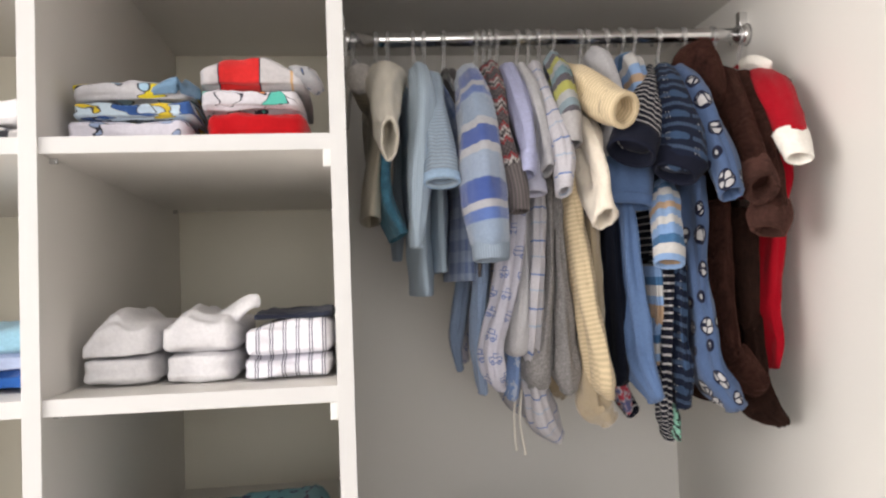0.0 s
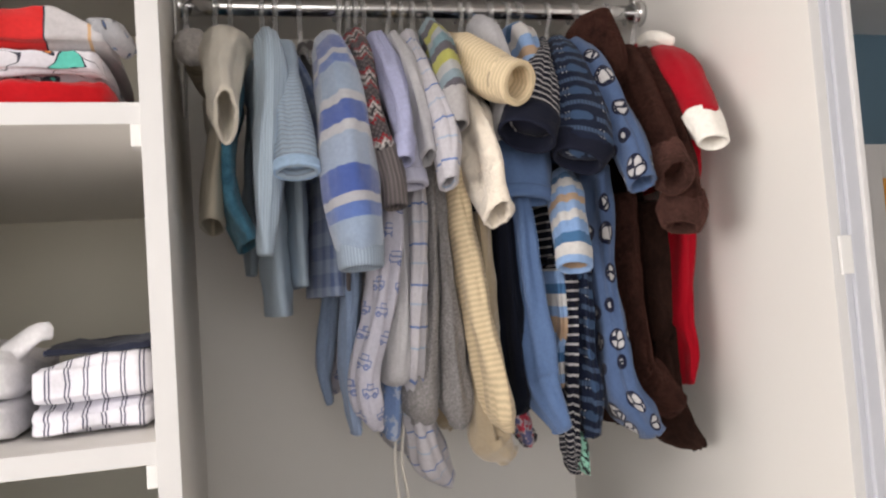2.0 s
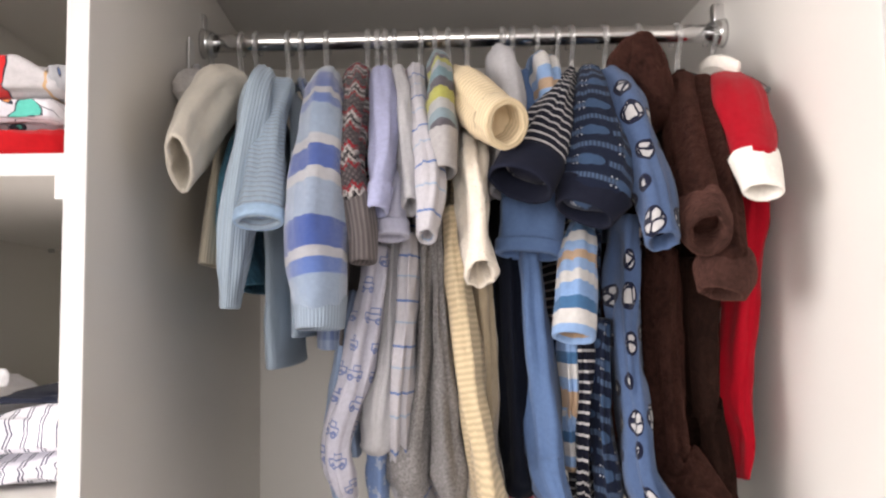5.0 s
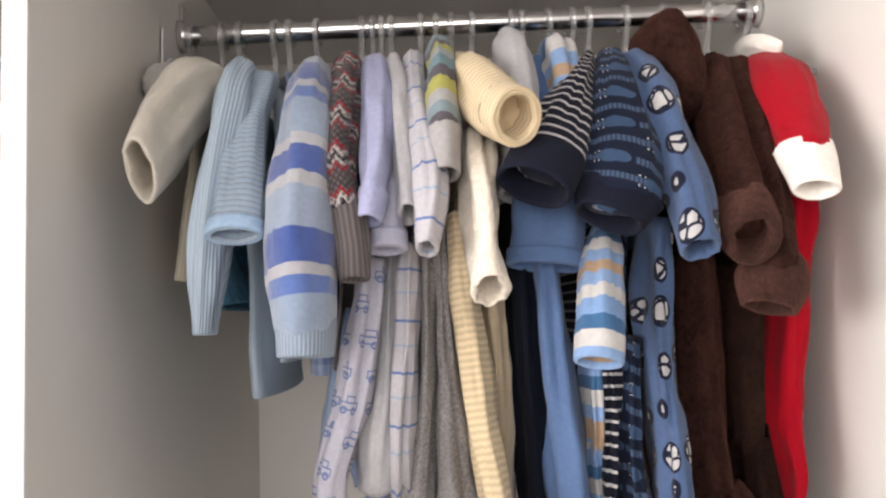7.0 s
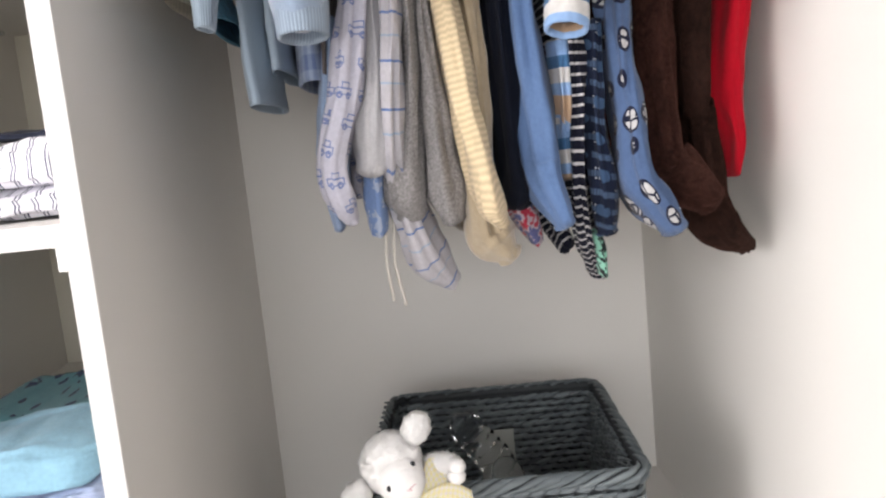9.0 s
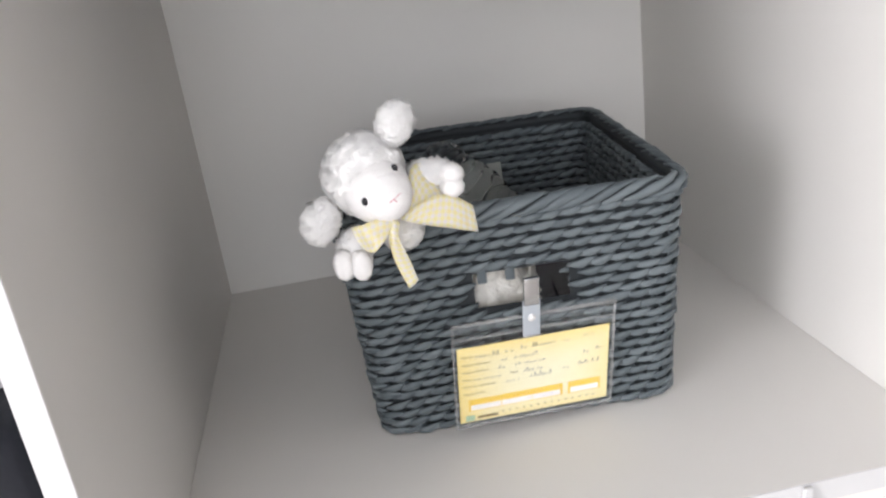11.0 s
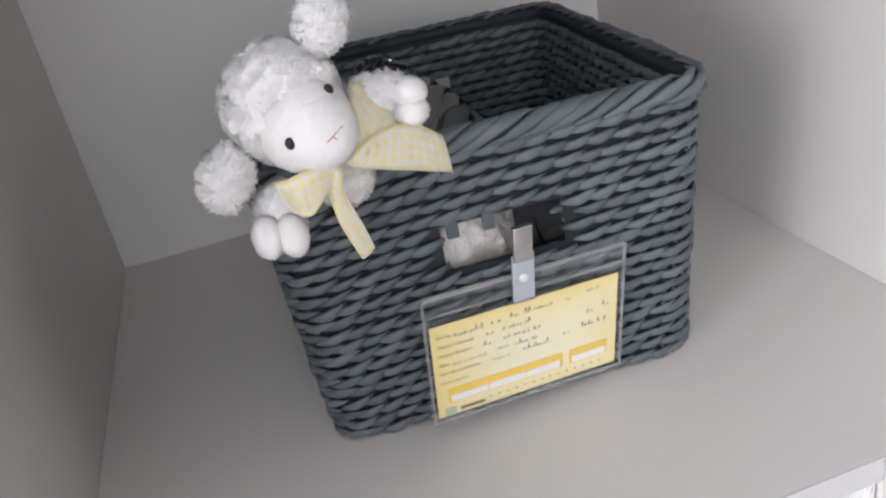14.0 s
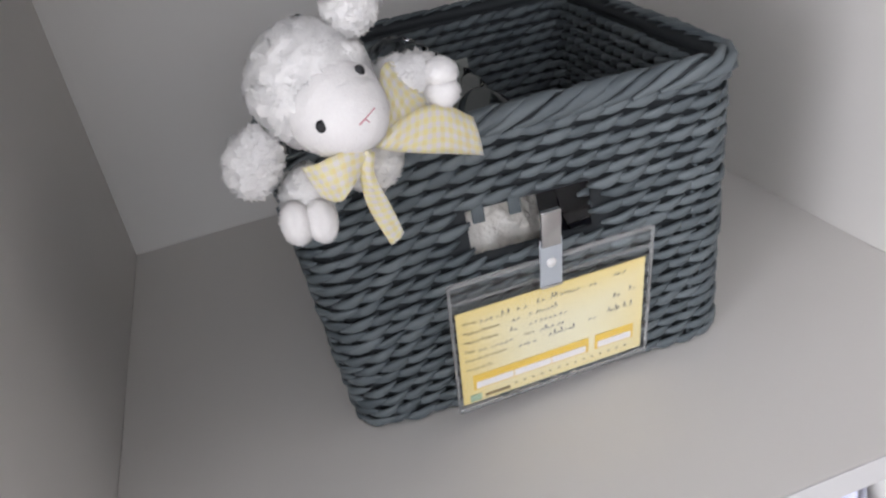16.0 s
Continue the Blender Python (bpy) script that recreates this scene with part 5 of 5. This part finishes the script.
# pen marks: bars of the length and lean of the strokes
for x0, x1, z, h in ((-0.052, -0.030, 0.0295, 0.0040), (-0.026, -0.018, 0.0300, 0.0035), (-0.012, -0.007, 0.0305, 0.0030), (-0.002, 0.018, 0.0310, 0.0035), (0.026, 0.033, 0.0305, 0.0024), (0.044, 0.054, 0.0330, 0.0034), (-0.030, -0.026, 0.0220, 0.0030), (-0.018, 0.002, 0.0225, 0.0036), (-0.032, -0.028, 0.0140, 0.0030), (-0.018, 0.010, 0.0150, 0.0038), (-0.054, -0.032, 0.0062, 0.0034), (-0.010, 0.006, 0.0068, 0.0034), (0.044, 0.050, 0.0150, 0.0030), (0.056, 0.060, 0.0170, 0.0034), (-0.026, -0.012, -0.0010, 0.0034), (-0.004, 0.014, 0.0000, 0.0036), (0.026, 0.031, 0.0020, 0.0028), (0.040, 0.058, 0.0040, 0.0036)):
    x = x0
    bm = bmesh.new()
    while x < x1:
        lean, hh = rnd.uniform(0.0004, 0.0014), h * rnd.choice((0.5, 0.6, 0.7, 1.3))
        tube(bm, [(x, -0.0007, z - h / 2, 0.00021, 0.00010), (x + lean, -0.0007, z - h / 2 + hh, 0.00021, 0.00010)], 5, wrinkle=0, step=0.02)
        tube(bm, [(x + lean, -0.0007, z - h / 2 + hh, 0.00021, 0.00010), (x + 0.0018, -0.0007, z - h / 2 + rnd.uniform(0, 0.001), 0.00021, 0.00010)], 5, wrinkle=0, step=0.02)
        x += rnd.choice((0.0026, 0.0034, 0.0046))
    part("pen_stroke", bm, INK, None).parent = holder
for z in (-0.0335,):
    for i in range(14):
        flat("tick_mark", PRINT, -0.030 + i * 0.0065, -0.0287 + i * 0.0065, z, z + 0.0008, -0.0006)
film = flat("clear_sleeve", GLASS, -0.0715, 0.0715, -0.042, 0.062, -0.0024, 0.0008)
film.visible_shadow = False
for dims in ((-0.0722, -0.0705, -0.043, 0.063), (0.0705, 0.0722, -0.043, 0.063), (-0.0705, 0.0705, -0.0435, -0.0415), (-0.0705, 0.0705, 0.0610, 0.0632), (-0.0705, 0.0705, 0.0480, 0.0490)):
    flat("welded_edge", CLEAR, *dims, -0.0028, 0.0024, bevel=0.0004)
# clip: bright metal jaw above a milky strap with a stud
clip = part("clip", box(bmesh.new(), -0.0115, 0.0015, -0.0095, -0.0055, 0.0760, 0.1010, 0.001), STEEL, None, "bright metal spring clip")
clip.parent = holder
m = Mat("milky plastic strap", 0.3)
m.b.inputs["Transmission Weight"].default_value = 0.45
STRAP = m.colour((0.72, 0.76, 0.80)).m
for nm, mt, dims in (("strap", STRAP, (-0.0120, 0.0030, -0.0072, -0.0058, 0.0455, 0.0800)), ("strap_end", STEEL, (-0.0120, 0.0030, -0.0078, -0.0056, 0.0440, 0.0458))):
    part(nm, box(bmesh.new(), *dims, 0.0003), mt, None).parent = clip
bm = bmesh.new()
bmesh.ops.create_uvsphere(bm, u_segments=16, v_segments=8, radius=0.0034, matrix=Matrix.Translation((-0.0045, -0.0075, 0.0630)) @ Matrix.Diagonal((1, 0.4, 1, 1)))
part("stud", bm, WPLAST, None).parent = clip

# ---- plush lamb over the basket's corner ----
m = Mat("white curly plush", 0.95)
n = m.noise(330.0, 3)
m.colour(m.mix(n, (0.90, 0.875, 0.85), (0.95, 0.93, 0.905)))
m.b.inputs["Sheen Weight"].default_value = 0.3
CURL = m.bump(n, 0.3, 0.001).m
m = Mat("white short plush", 0.9)
m.colour(m.mix(m.noise(500.0, 2), (0.87, 0.84, 0.815), (0.93, 0.905, 0.88)))
m.b.inputs["Sheen Weight"].default_value = 0.3
SHORT = m.bump(m.noise(900.0, 2), 0.3, 0.001).m
EYE = Mat("black embroidery thread", 0.5).colour((0.012, 0.012, 0.014)).m
PINK = Mat("pink embroidery thread", 0.7).colour((0.62, 0.24, 0.28)).m

bm = bmesh.new()
lean = bm.verts.layers.float_vector.new("lean")   # pile is shaded by the surface that it grows on
rnd = random.Random(11)
for pts in (((0.2047, 0.1134, 1.0540), (0.2075, 0.1139, 1.0557)), ((0.2093, 0.1141, 1.0538), (0.2075, 0.1139, 1.0557)), ((0.2075, 0.1139, 1.0557), (0.2133, 0.1169, 1.0585))):
    tube(bm, [(*p, 0.0003, 0.0003) for p in pts], 6, wrinkle=0, step=0.002)
for f in bm.faces:
    f.material_index = 3


def lump(c, r, slot, curl=0.0, turn=(0, 0, 0), detail=4):
    """A soft ellipsoid with an uneven curly surface."""
    mm = Matrix.Translation(c) @ Euler([radians(a) for a in turn]).to_matrix().to_4x4()
    made = bmesh.ops.create_icosphere(bm, subdivisions=detail, radius=1.0)["verts"]
    faces = {f for v in made for f in v.link_faces}
    for v in made:
        d = 1.0 + curl * (noise.noise(v.co * 4.0 + Vector(c) * 40) * 0.8 + (0.5 - abs(noise.noise(v.co * 6.5 + Vector(c) * 60))) * 1.0 + (0.5 - abs(noise.noise(v.co * 13 + Vector(c) * 90))) * 0.5)
        v.co = mm @ Vector((v.co.x * r[0] * d, v.co.y * r[1] * d, v.co.z * r[2] * d))
    for f in faces:
        f.material_index, f.smooth = slot, True
    return mm


def tufts(mm, r, n, skip=None, size=1.0, slot=0):
    """Short pile standing on an ellipsoid, leaning together in curls."""
    for i in range(n):
        z = rnd.uniform(-1, 1)
        a = rnd.uniform(0, 2 * math.pi)
        d = Vector((math.sqrt(1 - z * z) * math.cos(a), math.sqrt(1 - z * z) * math.sin(a), z))
        p = mm @ Vector((d.x * r[0], d.y * r[1], d.z * r[2]))
        if skip and skip(p):
            continue
        nrm = (mm.to_3x3() @ Vector((d.x / r[0], d.y / r[1], d.z / r[2]))).normalized()
        side = nrm.orthogonal().normalized()
        side = Matrix.Rotation(noise.noise(p * 150.0) * 9.0 + rnd.uniform(-0.7, 0.7), 3, nrm) @ side
        w = rnd.uniform(0.0005, 0.0009) * size
        l = rnd.uniform(0.0014, 0.0030) * size * (1.0 + 0.9 * noise.noise(p * 210.0))
        base = [(Matrix.Rotation(k * 2.094, 3, nrm) @ side) * w for k in range(3)]
        b = [bm.verts.new(p - nrm * 0.0014 * size + q) for q in base]
        c = [bm.verts.new(p + nrm * l * 0.6 + side * l * 0.4 + q * 0.8) for q in base]
        tip = bm.verts.new(p + nrm * l * 0.8 + side * l * 1.0)
        for v in (*b, *c, tip):
            v[lean] = nrm
        for k in range(3):
            j = (k + 1) % 3
            for f in (bm.faces.new((b[k], b[j], c[j], c[k])), bm.faces.new((c[k], c[j], tip))):
                f.material_index = slot


face_c, cheek_c, muzzle_c = Vector((0.1990, 0.1400, 1.0570)), Vector((0.2020, 0.1340, 1.0550)), Vector((0.2050, 0.1300, 1.0530))


def on_face(p):
    return (p - face_c).length < 0.0230 or (p - muzzle_c).length < 0.024


HEAD = (0.0288, 0.0285, 0.0290)
for c, r, cnt, turn in (((0.1920, 0.1560, 1.0660), HEAD, 10000, (0, 0, 0)), ((0.2190, 0.1500, 1.1000), (0.0122, 0.0105, 0.0150), 3000, (0, 25, 0)), ((0.1560, 0.1460, 1.0390), (0.0125, 0.0105, 0.0155), 3200, (0, 35, 0)),
                        ((0.2140, 0.1720, 1.0170), (0.0165, 0.0180, 0.0180), 2600, (0, 0, 0)), ((0.1760, 0.1560, 1.0100), (0.0125, 0.0125, 0.0170), 2400, (10, 10, 0)), ((0.2410, 0.1580, 1.0570), (0.0180, 0.0110, 0.0105), 2400, (0, 10, 0))):
    tufts(lump(c, r, 0, 0.10, turn, 5), r, cnt, on_face if r is HEAD else None, 1.10)
FACE, CHEEK, MUZZLE, TOE, HAND = (0.0235,) * 3, (0.0205,) * 3, (0.0162,) * 3, (0.0080, 0.0085, 0.0115), (0.0090, 0.0085, 0.0078)
for c, r, cnt in ((face_c, FACE, 2600), (cheek_c, CHEEK, 2400), (muzzle_c, MUZZLE, 1600), ((0.1670, 0.1410, 1.0050), TOE, 900), ((0.1790, 0.1400, 1.0030), TOE, 900), ((0.2540, 0.1490, 1.0570), HAND, 900), ((0.2530, 0.1470, 1.0480), HAND, 900)):
    tufts(lump(c, r, 1, 0.015, detail=5), r, cnt, None, 0.36, 1)
for c in ((0.2123, 0.1295, 1.0729), (0.1887, 0.1189, 1.0561)):
    lump(c, (0.0026, 0.0024, 0.0030), 2, 0.0, detail=3)
lamb = part("plush_lamb", bm, [CURL, SHORT, EYE, PINK])
normals = np.empty(len(lamb.data.vertices) * 3, np.float32)
lamb.data.attributes["lean"].data.foreach_get("vector", normals)
lamb.data.normals_split_custom_set_from_vertices(normals.reshape(-1, 3).tolist())
tagged(lamb, "small white curly plush lamb hanging over the basket rim", "plush toy")


def gingham(m, u, v):
    a = (u / 0.0052).fract().lt(0.5)
    b = (v / 0.0052).fract().lt(0.5)
    return m.mix((a + b) * 0.5, (1.0, 0.98, 0.92), (1.0, 0.90, 0.54))


GING = fabric("yellow gingham ribbon", gingham, fuzz=0.35, relief=0.08, bright=0.80)
nt = GING.node_tree                            # thin cloth lets light through
thin, blend = nt.nodes.new("ShaderNodeBsdfTranslucent"), nt.nodes.new("ShaderNodeMixShader")
thin.inputs["Color"].default_value = (1.0, 0.90, 0.62, 1)
blend.inputs[0].default_value = 0.04
nt.links.new(nt.nodes["Principled BSDF"].outputs[0], blend.inputs[1])
nt.links.new(thin.outputs[0], blend.inputs[2])
nt.links.new(blend.outputs[0], nt.nodes["Material Output"].inputs["Surface"])
bow = tagged(new("ribbon_bow"), "yellow and white gingham ribbon bow round the lamb's neck", "ribbon bow")


def ribbon(name, rows):
    """A strip of ribbon through pairs of edge points, curled a little across, with thickness."""
    rows = glide([(*a, *b) for a, b in rows], 18)
    bm = bmesh.new()
    uvl = bm.loops.layers.uv.verify()
    grid, v, cols = [], 0.0, 7
    for i, r in enumerate(rows):
        a, b = Vector(r[:3]), Vector(r[3:])
        if i:
            v += ((a + b) / 2 - mid).length
        mid = (a + b) / 2
        line = []
        for j in range(cols):
            f = j / (cols - 1)
            p = a.lerp(b, f)
            p.y -= 0.0022 * math.sin(math.pi * f) + 0.0012 * noise.noise((f * 3, i * 0.3, len(name)))
            line.append((bm.verts.new(p), f * (b - a).length, v))
        grid.append(line)
    for r0, r1 in zip(grid, grid[1:]):
        for q0, q1, q2, q3 in zip(r0, r0[1:], r1[1:], r1):
            f = bm.faces.new((q0[0], q1[0], q2[0], q3[0]))
            for l, q in zip(f.loops, (q0, q1, q2, q3)):
                l[uvl].uv = (q[1], q[2])
    bmesh.ops.solidify(bm, geom=bm.faces[:], thickness=0.0003)
    return part(name, bm, GING, bow)


ribbon("loop", [((0.2100, 0.1280, 1.0420), (0.2120, 0.1280, 1.0360)), ((0.2200, 0.1400, 1.0570), (0.2250, 0.1340, 1.0340)), ((0.2280, 0.1500, 1.0680), (0.2400, 0.1400, 1.0380)), ((0.2410, 0.1580, 1.0640), (0.2480, 0.1500, 1.0460))])
ribbon("tail", [((0.2120, 0.1280, 1.0390), (0.2120, 0.1280, 1.0360)), ((0.2310, 0.1340, 1.0460), (0.2240, 0.1300, 1.0300)), ((0.2500, 0.1420, 1.0440), (0.2450, 0.1360, 1.0210)), ((0.2670, 0.1480, 1.0310), (0.2680, 0.1440, 1.0110))])
ribbon("loop", [((0.2100, 0.1260, 1.0410), (0.2070, 0.1260, 1.0330)), ((0.1950, 0.1200, 1.0420), (0.1940, 0.1220, 1.0210)), ((0.1830, 0.1220, 1.0390), (0.1880, 0.1260, 1.0160)), ((0.1760, 0.1300, 1.0360), (0.1820, 0.1340, 1.0170))])
ribbon("tail", [((0.2040, 0.1240, 1.0400), (0.2100, 0.1240, 1.0360)), ((0.2010, 0.1260, 1.0270), (0.2080, 0.1260, 1.0240)), ((0.2030, 0.1400, 1.0030), (0.2140, 0.1380, 1.0020)), ((0.2110, 0.1480, 0.9750), (0.2190, 0.1460, 0.9810))])
